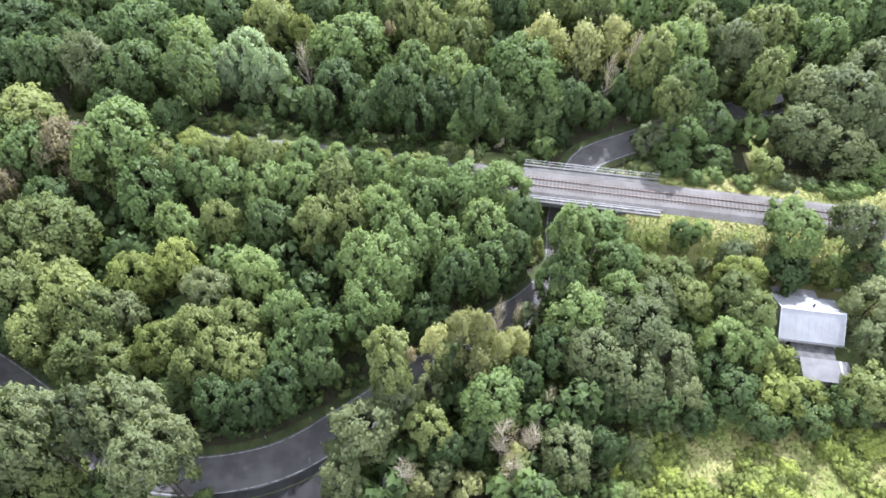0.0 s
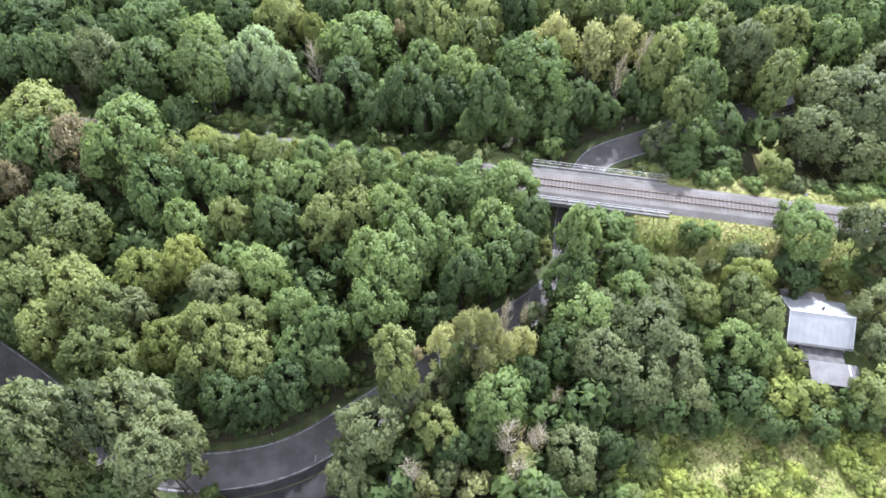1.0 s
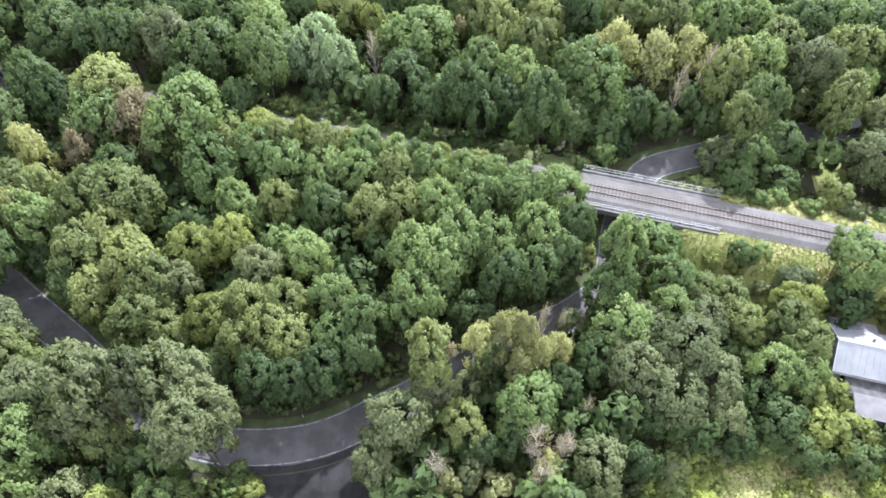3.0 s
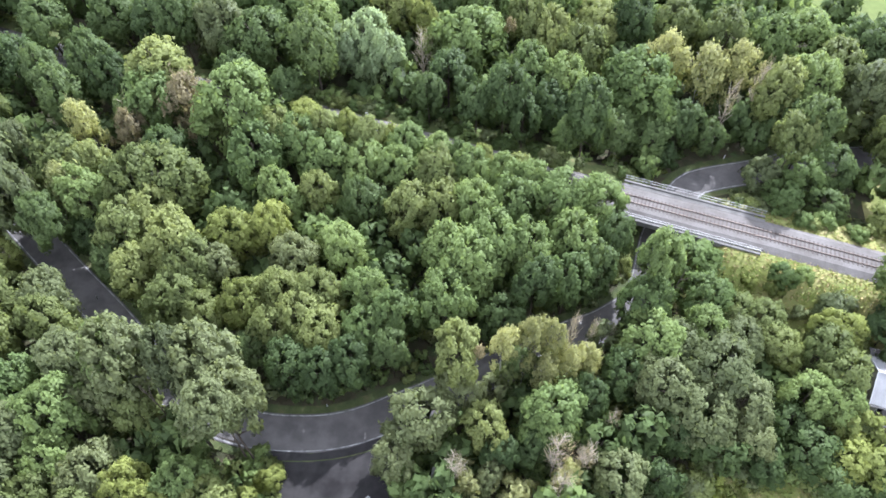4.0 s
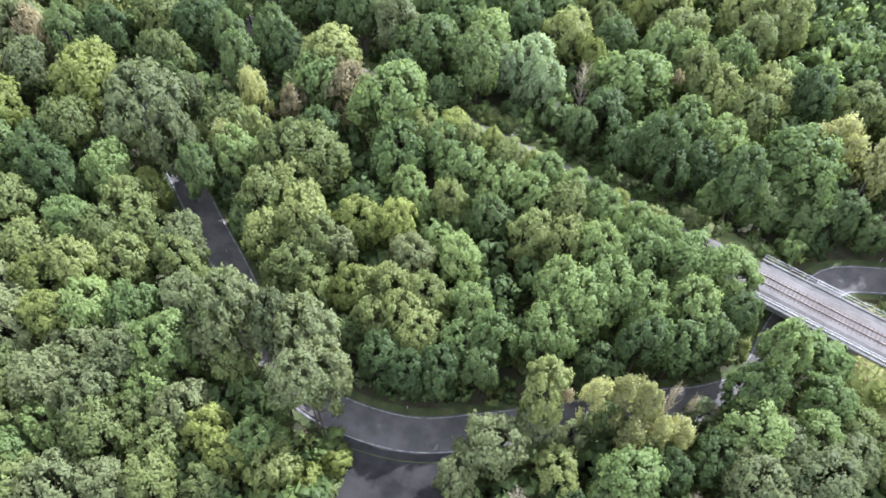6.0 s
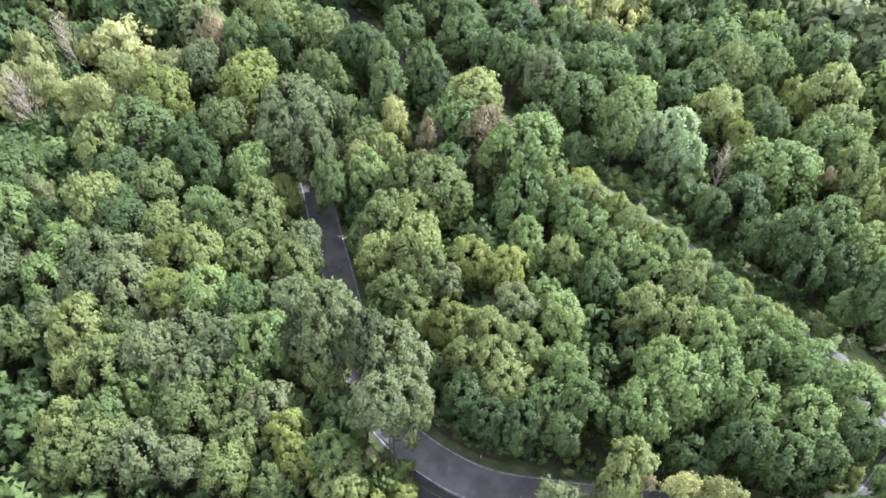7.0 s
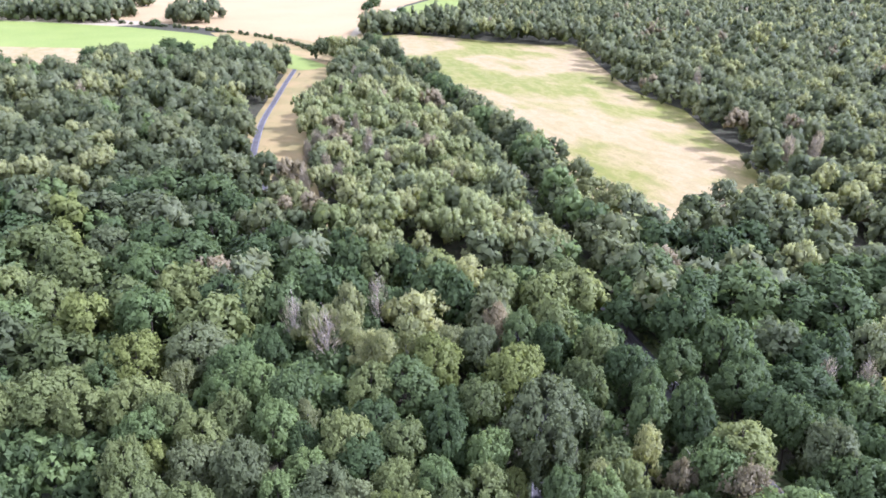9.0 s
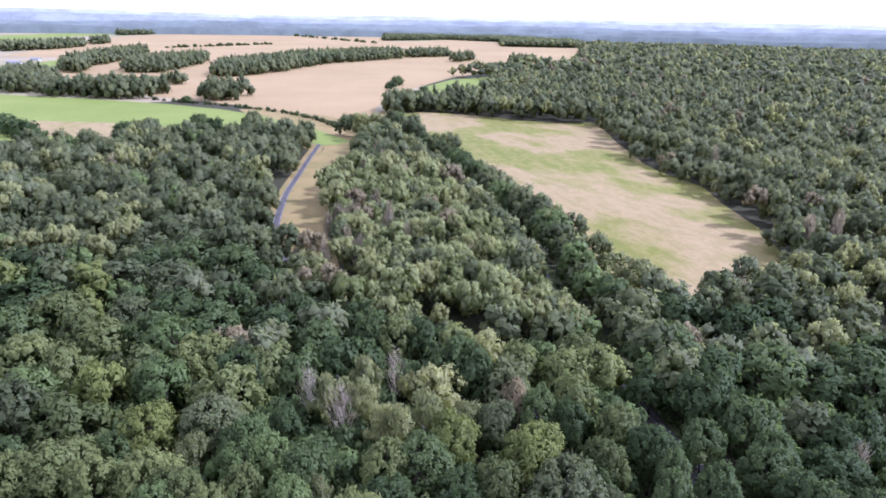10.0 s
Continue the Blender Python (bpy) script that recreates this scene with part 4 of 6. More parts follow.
tree("light", -159.4, 4.0, 18.8, 8.3)
tree("lime", -149.4, -13.2, 18.2, 6.5)
tree("grey", -147.7, -0.2, 18.3, 8.7)
tree("oak", -137.0, 6.7, 18.7, 5.8)
tree("far_birch", -138.5, -5.1, 15.0, 3.8)
tree("oak", -128.6, 4.5, 17.2, 5.9)
tree("oak", -127.9, 10.6, 18.7, 5.6)
tree("dark_oak", -122.4, 16.6, 18.5, 5.9)
tree("dark_oak", -142.2, 15.2, 16.0, 4.7)
tree("far_birch", -148.3, 27.0, 19.2, 4.8)
tree("far_birch", -145.4, 34.4, 17.9, 4.8)
tree("far_birch", -135.1, 36.3, 16.0, 4.6)
tree("far_birch", -154.2, 37.4, 19.5, 4.4)
tree("light", -129.4, -12.6, 18.6, 6.4)
tree("light", -123.4, -7.4, 18.6, 5.4)
tree("oak", -121.0, -12.5, 17.5, 5.1)
tree("light", -116.4, -1.7, 17.4, 5.2)
tree("light", -117.4, 3.9, 18.9, 4.5)
tree("grey", -109.3, -3.9, 16.2, 5.5)
tree("grey", -102.8, 4.1, 19.6, 5.3)
tree("light", -110.2, -14.8, 19.6, 5.1)
tree("lime", -116.6, -10.8, 13.0, 2.9)
tree("oak", -111.7, 11.9, 20.0, 5.1)
tree("far_birch", -117.1, 18.1, 14.0, 3.4)
tree("dark_oak", -106.7, 16.0, 16.4, 4.3)
tree("oak", -98.8, 14.8, 16.3, 5.0)
tree("oak", -94.6, 9.2, 16.0, 4.5)
tree("light", -100.3, -13.9, 19.7, 5.2)
tree("light", -96.6, -5.5, 17.6, 5.6)
tree("light", -89.8, -0.4, 17.0, 4.5)
tree("grey", -88.7, 5.7, 15.0, 3.9)
tree("dark_oak", -150.7, 153.4, 18.7, 9.4)
tree("dark_oak", -151.6, 168.3, 17.9, 9.5)
tree("dark_oak", -128.5, 126.6, 19.0, 9.1)
tree("dark_oak", -123.7, 139.3, 20.0, 9.4)
tree("dark_oak", -116.7, 150.7, 15.9, 8.9)
tree("dark_oak", -120.1, 166.3, 17.7, 8.7)
tree("dark_oak", -105.9, 156.5, 18.3, 8.5)
tree("far_birch", -196.3, 150.7, 19.7, 9.8)
tree("far_birch", -213.5, 149.9, 16.8, 9.4)
tree("dark_oak", -166.1, 142.5, 18.2, 9.2)
tree("dark_oak", -145.6, 124.0, 18.5, 8.6)
tree("dark_oak", -152.5, 121.2, 14.0, 7.2)
tree("dark_oak", -118.2, 113.9, 19.7, 6.9)
tree("dark_oak", -131.0, 107.8, 14.0, 6.6)
tree("dark_oak", -104.6, 114.6, 19.7, 6.7)
tree("grey", -103.7, 130.1, 16.4, 7.1)
tree("dark_oak", -94.3, 136.0, 18.5, 6.4)
tree("dark_oak", -95.2, 113.4, 16.7, 5.9)
tree("dark_oak", -91.7, 107.6, 15.0, 5.5)
tree("dark_oak", -105.7, 103.0, 14.0, 5.9)
tree("far_birch", -94.1, 155.8, 17.6, 6.3)
tree("far_birch", -73.9, 139.2, 18.9, 6.5)
tree("far_birch", -73.1, 149.9, 19.0, 6.4)
tree("light", -103.3, 191.2, 17.8, 8.8)
tree("oak", -109.7, 215.2, 18.7, 9.6)
tree("dark_oak", -92.3, 207.8, 18.7, 9.5)
tree("dark_oak", -115.5, 187.5, 18.9, 8.5)
tree("dark_oak", -121.7, 181.1, 17.3, 8.4)
tree("brown", -88.2, 186.6, 19.8, 6.6)
tree("grey", -104.9, 172.7, 16.7, 6.8)
tree("dark_oak", -77.8, 168.4, 16.5, 7.0)
tree("far_birch", -70.1, 169.6, 19.5, 6.9)
tree("oak", -80.1, 186.5, 20.1, 7.2)
tree("grey", -92.0, 148.7, 17.0, 6.4)
tree("oak", -88.1, 162.0, 16.7, 6.7)
tree("light", -148.1, 77.5, 19.8, 6.1)
tree("light", -143.7, 89.1, 18.0, 6.5)
tree("light", -141.2, 98.6, 18.5, 6.3)
tree("light", -158.3, 102.1, 14.0, 6.1)
tree("far_birch", -160.5, 73.3, 18.3, 6.4)
tree("light", -169.7, 68.7, 16.7, 6.3)
tree("dark_oak", -172.9, 59.7, 18.0, 6.3)
tree("light", -174.7, 52.1, 19.8, 6.2)
tree("dark_oak", -178.8, 45.3, 19.8, 6.3)
tree("dark_oak", -167.8, 39.9, 15.9, 5.7)
tree("dark_oak", -168.3, 32.8, 18.7, 6.6)
tree("dark_oak", -182.9, 30.5, 17.3, 7.4)
tree("dark_oak", -198.4, 19.9, 16.4, 9.2)
tree("brown", -189.4, 8.1, 16.4, 7.5)
tree("dark_oak", -200.9, 1.5, 19.3, 9.3)
tree("oak", -190.9, -8.8, 20.0, 7.2)
tree("dark_oak", -216.0, -7.3, 18.1, 8.0)
tree("light", -181.1, 1.6, 17.5, 6.6)
tree("dark_oak", -165.2, 21.9, 18.0, 6.8)
tree("light", -167.8, 14.5, 19.4, 6.5)
tree("light", -181.8, -3.6, 16.8, 6.9)
tree("dark_oak", -167.5, 9.1, 19.6, 6.8)
tree("dark_oak", -237.7, -50.2, 18.0, 11.8)
tree("dark_oak", -272.9, -61.1, 18.7, 10.5)
tree("light", -223.3, -40.2, 19.2, 8.7)
tree("light", -194.3, -44.7, 18.6, 7.1)
tree("light", -182.0, -33.7, 19.0, 7.3)
tree("light", -199.9, -27.4, 18.2, 8.2)
tree("oak", -179.4, -41.2, 16.8, 8.0)
tree("light", -180.7, -16.5, 16.6, 8.6)
tree("light", -160.9, -31.5, 15.9, 8.8)
tree("grey", -168.0, -42.7, 18.8, 7.0)
tree("light", -141.9, -31.2, 16.8, 8.6)
tree("light", -141.1, -38.3, 16.0, 6.1)
tree("grey", -252.0, -24.6, 17.3, 10.0)
tree("grey", -246.3, -9.7, 17.8, 10.2)
tree("grey", -219.3, -21.1, 17.7, 6.6)
tree("light", -206.0, -32.4, 17.8, 7.4)
tree("dark_oak", -215.1, -52.4, 18.8, 7.7)
tree("lime", -172.1, -25.1, 18.6, 6.7)
tree("dark_oak", -147.1, -20.0, 14.0, 5.1)
tree("light", -132.9, -23.9, 17.6, 5.8)
tree("dark_oak", -195.4, 46.6, 16.0, 7.2)
tree("dark_oak", -203.6, 30.4, 17.2, 7.7)
tree("dark_oak", -220.2, 9.3, 17.0, 8.5)
tree("dark_oak", -199.1, -14.0, 18.4, 7.1)
tree("dark_oak", -254.0, 13.9, 19.7, 9.6)
tree("dark_oak", -267.2, -1.7, 18.9, 10.1)
tree("dark_oak", -268.1, -15.8, 17.1, 9.2)
tree("dark_oak", -237.9, 20.2, 17.2, 8.7)
# bare and dying trees
tree("bare", -87.9, 129.0, 16.7, 2.6)
tree("bare", 8.1, 52.2, 16.5, 0.8)
tree("bare", 11.4, 54.8, 11.5, 0.7)
tree("bare", 14.3, 55.5, 9.5, 0.8)
tree("grey", 13.4, 55.8, 8.0, 2.2)
tree("bare", 15.0, 40.2, 13.0, 1.2)
tree("bare", 8.2, 33.9, 16.0, 2.4)
tree("bare", 9.2, 30.3, 14.0, 1.9)
tree("bare", -4.8, 29.9, 14.0, 1.6)
tree("bare", 11.7, 34.2, 14.0, 1.6)
tree("bare", -26.6, 108.9, 17.0, 2.6)
tree("bare", 37.0, 110.5, 19.0, 1.4)
tree("bare", 32.2, 106.6, 17.0, 1.2)
tree("bare", -75.3, 80.8, 16.0, 2.8)
tree("bare", -150.7, 22.4, 21.0, 3.4)
tree("bare", -140.3, 28.1, 21.0, 4.9)
tree("bare", -155.3, 45.7, 20.0, 3.3)
tree("bare", -89.3, 130.1, 17.0, 2.1)
tree("bare", -84.7, 138.0, 17.0, 2.4)
tree("bare", -268.6, -43.6, 18.0, 3.3)
tree("bare", -258.6, -36.4, 15.0, 2.3)


def drawn_in(poly, k):
    """The same outline, drawn in or out from its middle."""
    mx, my = sum(p[0] for p in poly) / len(poly), sum(p[1] for p in poly) / len(poly)
    return [(mx + (x - mx) * k, my + (y - my) * k) for x, y in poly]


# ---- woods farther off: too many to count ----
FIELD = [(-190, 223), (-215, 242), (-236, 254), (-274, 276), (-319, 293), (-359, 312), (-404, 314), (-434, 321), (-531, 360), (-611, 397), (-635, 399), (-642, 368), (-667, 334), (-710, 307), (-754, 263), (-747, 221), (-718, 185), (-700, 193), (-640, 191), (-459, 181), (-360, 170), (-268, 157), (-176, 150)]
ROAD_MEADOW = [(-285, 29), (-273, 56), (-309, 61), (-395, 75), (-437, 95), (-471, 106), (-543, 137), (-581, 133), (-592, 112), (-554, 104), (-508, 86), (-465, 72), (-415, 56), (-344, 42)]
GREEN_FIELD = [(-1110, -330), (-1038, -215), (-972, -112), (-899, -20), (-825, 46), (-758, 82), (-681, 110), (-610, 128), (-584, 133), (-572, 120), (-570, 108), (-590, 95), (-608, 69), (-620, 47), (-592, 31), (-605, 1), (-578, -10), (-591, -21), (-600, -54), (-572, -71), (-565, -89), (-564, -124), (-550, -330)]
HAY_STRIP = [(-770, -330), (-750, -160), (-772, -136), (-745, -69), (-692, -3), (-637, -8), (-638, -50), (-657, -92), (-680, -121), (-693, -149), (-660, -330)]
WHEAT_HILL = [(-1376, -192), (-1174, -155), (-969, -21), (-929, 16), (-858, 67), (-785, 115), (-745, 145), (-697, 163), (-714, 182), (-817, 219), (-974, 288), (-1225, 471), (-1416, 675), (-1475, 885), (-2612, 1572), (-2745, 1268), (-3259, 1502), (-3673, 1406), (-3296, 948), (-4700, 1278), (-4700, 898), (-4700, 495), (-4256, -27), (-3721, -248), (-3069, -305), (-1960, -393), (-1912, -267)]
NORTH_FIELD = [(33, 152), (62, 143), (100, 150), (130, 260), (20, 260)]
FAR_LAND = [(-640, -900), (-930, 10), (-760, 205), (-3400, 1560), (-4850, 1500), (-4850, -2600), (-700, -2600)]
PASTURE = surface("green_pasture", ((0.3, (0.1, 0.14, 0.032)), (0.7, (0.14, 0.17, 0.045))), 0.05, fine=0.6, stops2=((0.35, (0.1, 0.15, 0.03)), (0.65, (0.15, 0.165, 0.05))), scale2=0.01)
sheet("north_field", NORTH_FIELD, PASTURE, 0.2, "bright green field beyond the wood", "field")
sheet("distant_farmland", FAR_LAND, PLAIN, 0.1, "patchwork of pale stubble and green fields far off", "farmland")
sheet("rough_grass", [(-830, 60), (-560, 90), (-560, 200), (-700, 215), (-800, 235)], STRIP_GRASS, 0.0, "rough dry grass where the fields meet", "grass")
GRASS_STRIP = [(-811, 218), (-959, 284), (-1189, 457), (-1241, 560), (-861, 381), (-841, 249)]
sheet("grass_strip", GRASS_STRIP, CROP, 0.05, "green grass strip along the wood", "grass")
sheet("hay_field", drawn_in(FIELD, 1.025), HAY, 0.2, "mown hay meadow, straw-coloured with greener patches", "meadow")
sheet("roadside_meadow", ROAD_MEADOW, STRIP_GRASS, 0.03, "dry straw-coloured grass strip beside the road", "meadow")
sheet("green_field", GREEN_FIELD, CROP, 0.2, "fresh green field of a low crop", "field")
sheet("straw_strip", HAY_STRIP, HAY, 0.45, "pale strip of cut grass in the green field", "field")
sheet("far_green_field", [(-3058, -604), (-3723, -732), (-4700, -348), (-4137, -282)], CROP, 0.35, "pale green field far off", "field")
sheet("stubble_field", [(-1590, -321), (-1695, -280), (-1818, -243), (-1654, -218), (-1491, -248), (-1438, -292)], CROP, 0.5, "yellow-green stubble field between copses", "field")
sheet("wheat_field", WHEAT_HILL, WHEAT, 0.3, "wide ripe wheat field, pale straw-coloured", "field")

WOODS_ON_WHEAT = [
    [(-751, 204), (-758, 265), (-714, 309), (-801, 355), (-839, 323), (-809, 232)],
    [(-1045, -217), (-1052, -173), (-1176, -166), (-1280, -184), (-1342, -225), (-1290, -264)],
    [(-1008, -166), (-988, -126), (-959, -79), (-952, -39), (-1030, -39), (-1089, -59), (-1079, -102), (-1074, -170)],
    [(-1006, -33), (-1018, -14), (-1065, -12), (-1069, -35)],
    [(-1126, -14), (-1132, 10), (-1180, 11), (-1174, -15)],
    [(-954, 23), (-915, 25), (-902, 58), (-972, 82), (-1010, 80), (-994, 35)],
    [(-1402, -194), (-1398, -155), (-1580, -163), (-1729, -121), (-2080, -72), (-2208, -86), (-2019, -153), (-1636, -210)],
    [(-1392, -94), (-1385, -25), (-1681, 60), (-1837, 70), (-1769, -17), (-1576, -91)],
    [(-1275, 48), (-1294, 96), (-1353, 161), (-1453, 218), (-1609, 305), (-1734, 441), (-1860, 574), (-2039, 625), (-2036, 501), (-1915, 348), (-1763, 238), (-1529, 92)],
    [(-1887, 591), (-1947, 743), (-2113, 801), (-2040, 642)],
    [(-1658, 641), (-1752, 733), (-1831, 762), (-1778, 687)],
    [(-1545, 744), (-1583, 825), (-1673, 869), (-1652, 797)],
    [(-2186, -436), (-2331, -323), (-2539, -271), (-2725, -293), (-2429, -483)],
    [(-2680, -263), (-2791, -220), (-3021, -239), (-2948, -288)],
    [(-3373, 937), (-3663, 1370), (-3348, 1540), (-2809, 1298), (-2672, 1602), (-3181, 1899), (-4455, 1705), (-4127, 1153)],
    [(-3918, -266), (-4087, -131), (-4670, -29), (-4750, -31), (-4720, -318)],
]


def shape_set(kind, count, size, variants, lobes, fine):
    return [sprays(rng, kind, count, size, lobes, fine, 0.85, 1.2, 0.6) for _ in range(variants)]


FAR_SHAPES = {t: {k: shape_set(k, c, s, 6, n, f) for k in (("oak", "birch", "pine") if t < 0 else ("oak",))} for t, c, s, n, f in ((-1, 170, 0.19, 11, False), (0, 170, 0.15, 18, False), (1, 120, 0.15, 12, False), (2, 22, 0.22, 8, False), (3, 4, 0.4, 4, False), (5, 95, 0.2, 11, False))}
KINDS = list(LEAF)
gathered, indices = [], []


def far_tree(kind, x, y, h, r, tier, low=False):
    s = FAR_SHAPES[tier][SHAPE.get(kind, "oak") if tier < 0 else "oak"]
    V, N, F = s[rng.integers(len(s))]
    w = rng.uniform(0, 2 * math.pi)
    turn = np.array(((math.cos(w), -math.sin(w), 0), (math.sin(w), math.cos(w), 0), (0, 0, 1)))
    tall = min(0.44 * h if tier < 0 else 0.49 * h, 1.15 * r + 0.8) if kind not in ("birch", "far_birch", "pine", "brown", "withered") else min(0.4 * h, 1.45 * r)
    if low:
        tall = 0.55 * h
    gathered.append(((V @ turn.T) * np.array((r, r, tall)) + np.array((x, y, h - tall)), N @ turn.T, F))
    indices.append(np.full(len(F), KINDS.index(kind)))


def mix_at(x, y):
    """Which trees grow where; the duller far kinds stand for haze."""
    u = rng.uniform()
    if noise.noise(Vector((x * 0.016, y * 0.016, 5.0))) > 0.3 and u < 0.45:
        return "far_birch"
    strip_of_pine = -430 < x < -150 and 42 < y - 0.02 * x < 125 + 0.25 * max(0, -150 - x) and y < 100 - 0.19 * (x + 130)
    if strip_of_pine:
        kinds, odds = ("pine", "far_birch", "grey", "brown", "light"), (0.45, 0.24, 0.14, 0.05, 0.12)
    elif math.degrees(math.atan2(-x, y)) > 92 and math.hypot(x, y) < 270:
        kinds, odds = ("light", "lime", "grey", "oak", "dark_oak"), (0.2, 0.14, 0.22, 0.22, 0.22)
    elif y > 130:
        kinds, odds = ("far_oak", "hazed", "far_dark", "far_birch", "grey", "brown"), (0.34, 0.24, 0.26, 0.07, 0.07, 0.02)
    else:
        kinds, odds = ("far_oak", "far_dark", "hazed", "oak", "far_birch", "light"), (0.34, 0.42, 0.16, 0.03, 0.03, 0.02)
    return kinds[int(np.searchsorted(np.cumsum(odds), u * 0.999))]


near_xyr = np.array(placed)
for lo, hi, step, tier in ((60, 340, 9.6, 0), (340, 640, 10.4, 1), (640, 1250, 12.4, 2), (1250, 3300, 27.0, 3)):
    cx, cy = np.meshgrid(np.arange(-hi, 200 if lo < 300 else 0, step), np.arange(-0.35 * hi, hi, step))
    cx, cy = cx.ravel() + rng.uniform(-0.42, 0.42, cx.size) * step, cy.ravel() + rng.uniform(-0.42, 0.42, cx.size) * step
    d, yaw = np.hypot(cx, cy), np.degrees(np.arctan2(-cx, cy))
    grows = (d >= lo) & (d < hi) & (yaw > -44) & (yaw < 108) & ~((d > 250) & (yaw < -15)) & ~((d > 420) & (yaw < 16)) & ~((d > 900) & (yaw < 30)) & ~((d < 178) & (yaw < 108))
    cx, cy, d, yaw = cx[grows], cy[grows], d[grows], yaw[grows]
    if lo < 100:
        free = np.array([np.min(np.hypot(near_xyr[:, 0] - a, near_xyr[:, 1] - b) - 0.75 * near_xyr[:, 2]) > 2.6 for a, b in zip(cx, cy)])
        cx, cy, d, yaw = cx[free], cy[free], d[free], yaw[free]
    rd = dist_to(RAIL_COARSE, cx, cy)[0]
    rail_y = np.interp(cx, RAIL_LINE[::-1, 0], RAIL_LINE[::-1, 1])
    grows = (rd > np.where(cy < rail_y, 4.6, 8.5)) & (dist_to(ROAD_COARSE, cx, cy)[0] > np.where(cx < -190, 5.2, 7.5))
    for f in (drawn_in(FIELD, 0.98), ROAD_MEADOW, GREEN_FIELD, HAY_STRIP, NORTH_FIELD, GRASS_STRIP):
        grows &= ~inside(f, cx, cy)
    copse = np.any([inside(w, cx, cy) for w in WOODS_ON_WHEAT], axis=0)
    grows &= ~inside(WHEAT_HILL, cx, cy) & ~copse
    grows &= ~((d > 640) & (yaw > 69))
    for px, py in zip(cx[grows], cy[grows]):
        kind = mix_at(px, py)
        stand = 0.5 + 0.9 * noise.noise(Vector((px * 0.022, py * 0.022, 2.0)))
        if rng.uniform() < 0.05:
            continue
        h = rng.uniform(9.5, 20) + 6 * stand
        r = rng.uniform(4.5, 7.8) if kind not in ("birch", "far_birch", "pine", "brown") else rng.uniform(2.9, 4.4)
        if kind in ("birch", "far_birch", "pine", "brown"):
            h += 1.5
            for _ in range(2):
                far_tree(kind, px + rng.normal(0, 3.4), py + rng.normal(0, 3.4), h * rng.uniform(0.8, 1.0), r * rng.uniform(0.7, 1), min(3, tier + 1))
        if tier > 1:
            r *= 1.2 if tier == 2 else 2.3
            h *= 1.1 if tier == 2 else 1.3
        beside = np.interp(px, RAIL_LINE[::-1, 0], RAIL_LINE[::-1, 1]) - py
        if 0 < beside < 22:
            h = min(h, (6 if px > -100 else 10) + 1.0 * beside)
        far_tree(kind, px, py, h, r, tier)
# copses on the wheat field
for wood in WOODS_ON_WHEAT:
    wx, wy = np.meshgrid(np.arange(min(p[0] for p in wood), max(p[0] for p in wood), 13.0), np.arange(min(p[1] for p in wood), max(p[1] for p in wood), 13.0))
    wx, wy = wx.ravel() + rng.uniform(-5, 5, wx.size), wy.ravel() + rng.uniform(-5, 5, wx.size)
    keep = inside(wood, wx, wy)
    for x, y in zip(wx[keep], wy[keep]):
        far_tree(("far_dark", "far_oak", "hazed", "far_oak")[rng.integers(4)], x, y, rng.uniform(13, 27), rng.uniform(7, 12), 2 if x > -1700 else 3, True)
# close-grown strip of pines and birches between the road and the railway
sx, sy = np.meshgrid(np.arange(-430, -175, 5.0), np.arange(40, 150, 5.0))
sx, sy = sx.ravel() + rng.uniform(-1.6, 1.6, sx.size), sy.ravel() + rng.uniform(-1.6, 1.6, sx.size)
ok_here = (dist_to(RAIL_COARSE, sx, sy)[0] > 4.2) & (dist_to(ROAD_COARSE, sx, sy)[0] > np.where(sx > -300, 4.6, 7)) & ~inside(ROAD_MEADOW, sx, sy) & (sy < np.interp(sx, RAIL_LINE[::-1, 0], RAIL_LINE[::-1, 1]) - 4) & (sy > 45 - 0.1 * (sx + 175))
for x, y in zip(sx[ok_here], sy[ok_here]):
    kind = ("pine", "pine", "far_birch", "grey", "pine", "light", "hazed", "pine", "grey", "far_birch")[rng.integers(10)]
    beside = np.interp(x, RAIL_LINE[::-1, 0], RAIL_LINE[::-1, 1]) - y
    far_tree(kind, x, y, min(rng.uniform(10, 18), 10 + 1.3 * beside), rng.uniform(2.0, 3.3), 5)
# single trees that stand out along the edge of the wood by the green field; the last two are added by the near road to
# shade it
for kind, x, y, h, r in (("dark_oak", -612, 12, 23, 9.0), ("dark_oak", -600, 24, 21, 8.0), ("grey", -604, -24, 22, 8.0), ("dark_oak", -590, -44, 21, 8.5), ("grey", -598, -34, 21, 7.0), ("grey", -622, 56, 23, 8.5),
                         ("oak", -598, 146, 16, 7.0), ("dark_oak", -574, 150, 17, 8.0), ("dark_oak", -558, 156, 18, 8.0), ("light", -80.5, 65.5, 19, 5.0), ("oak", -74.5, 61.0, 18, 4.6)):
    tree(kind, x, y, h, r)
# withered trees that stand out pale
for x, y, h, r in ((-312, 64, 17, 4.5), (-318, 72, 16, 3.5), (-313, 89, 17, 3.2), (-262, 37, 15, 2.4), (-264, 49, 16, 2.8), (-263, 63, 17, 2.6), (-271, 44, 15, 2.4), (-272, 80, 15, 2.6), (-399, 358, 19, 4.0),
                   (-228, 265, 19, 3.6), (-233, 288, 19, 3.4), (-476, -43, 18, 5.0), (-434, 113, 16, 3.4), (-492, 132, 16, 4.0), (-750, 557, 20, 5.0), (-690, 550, 20, 5.0)):
    tree("bare", x, y, h, r)
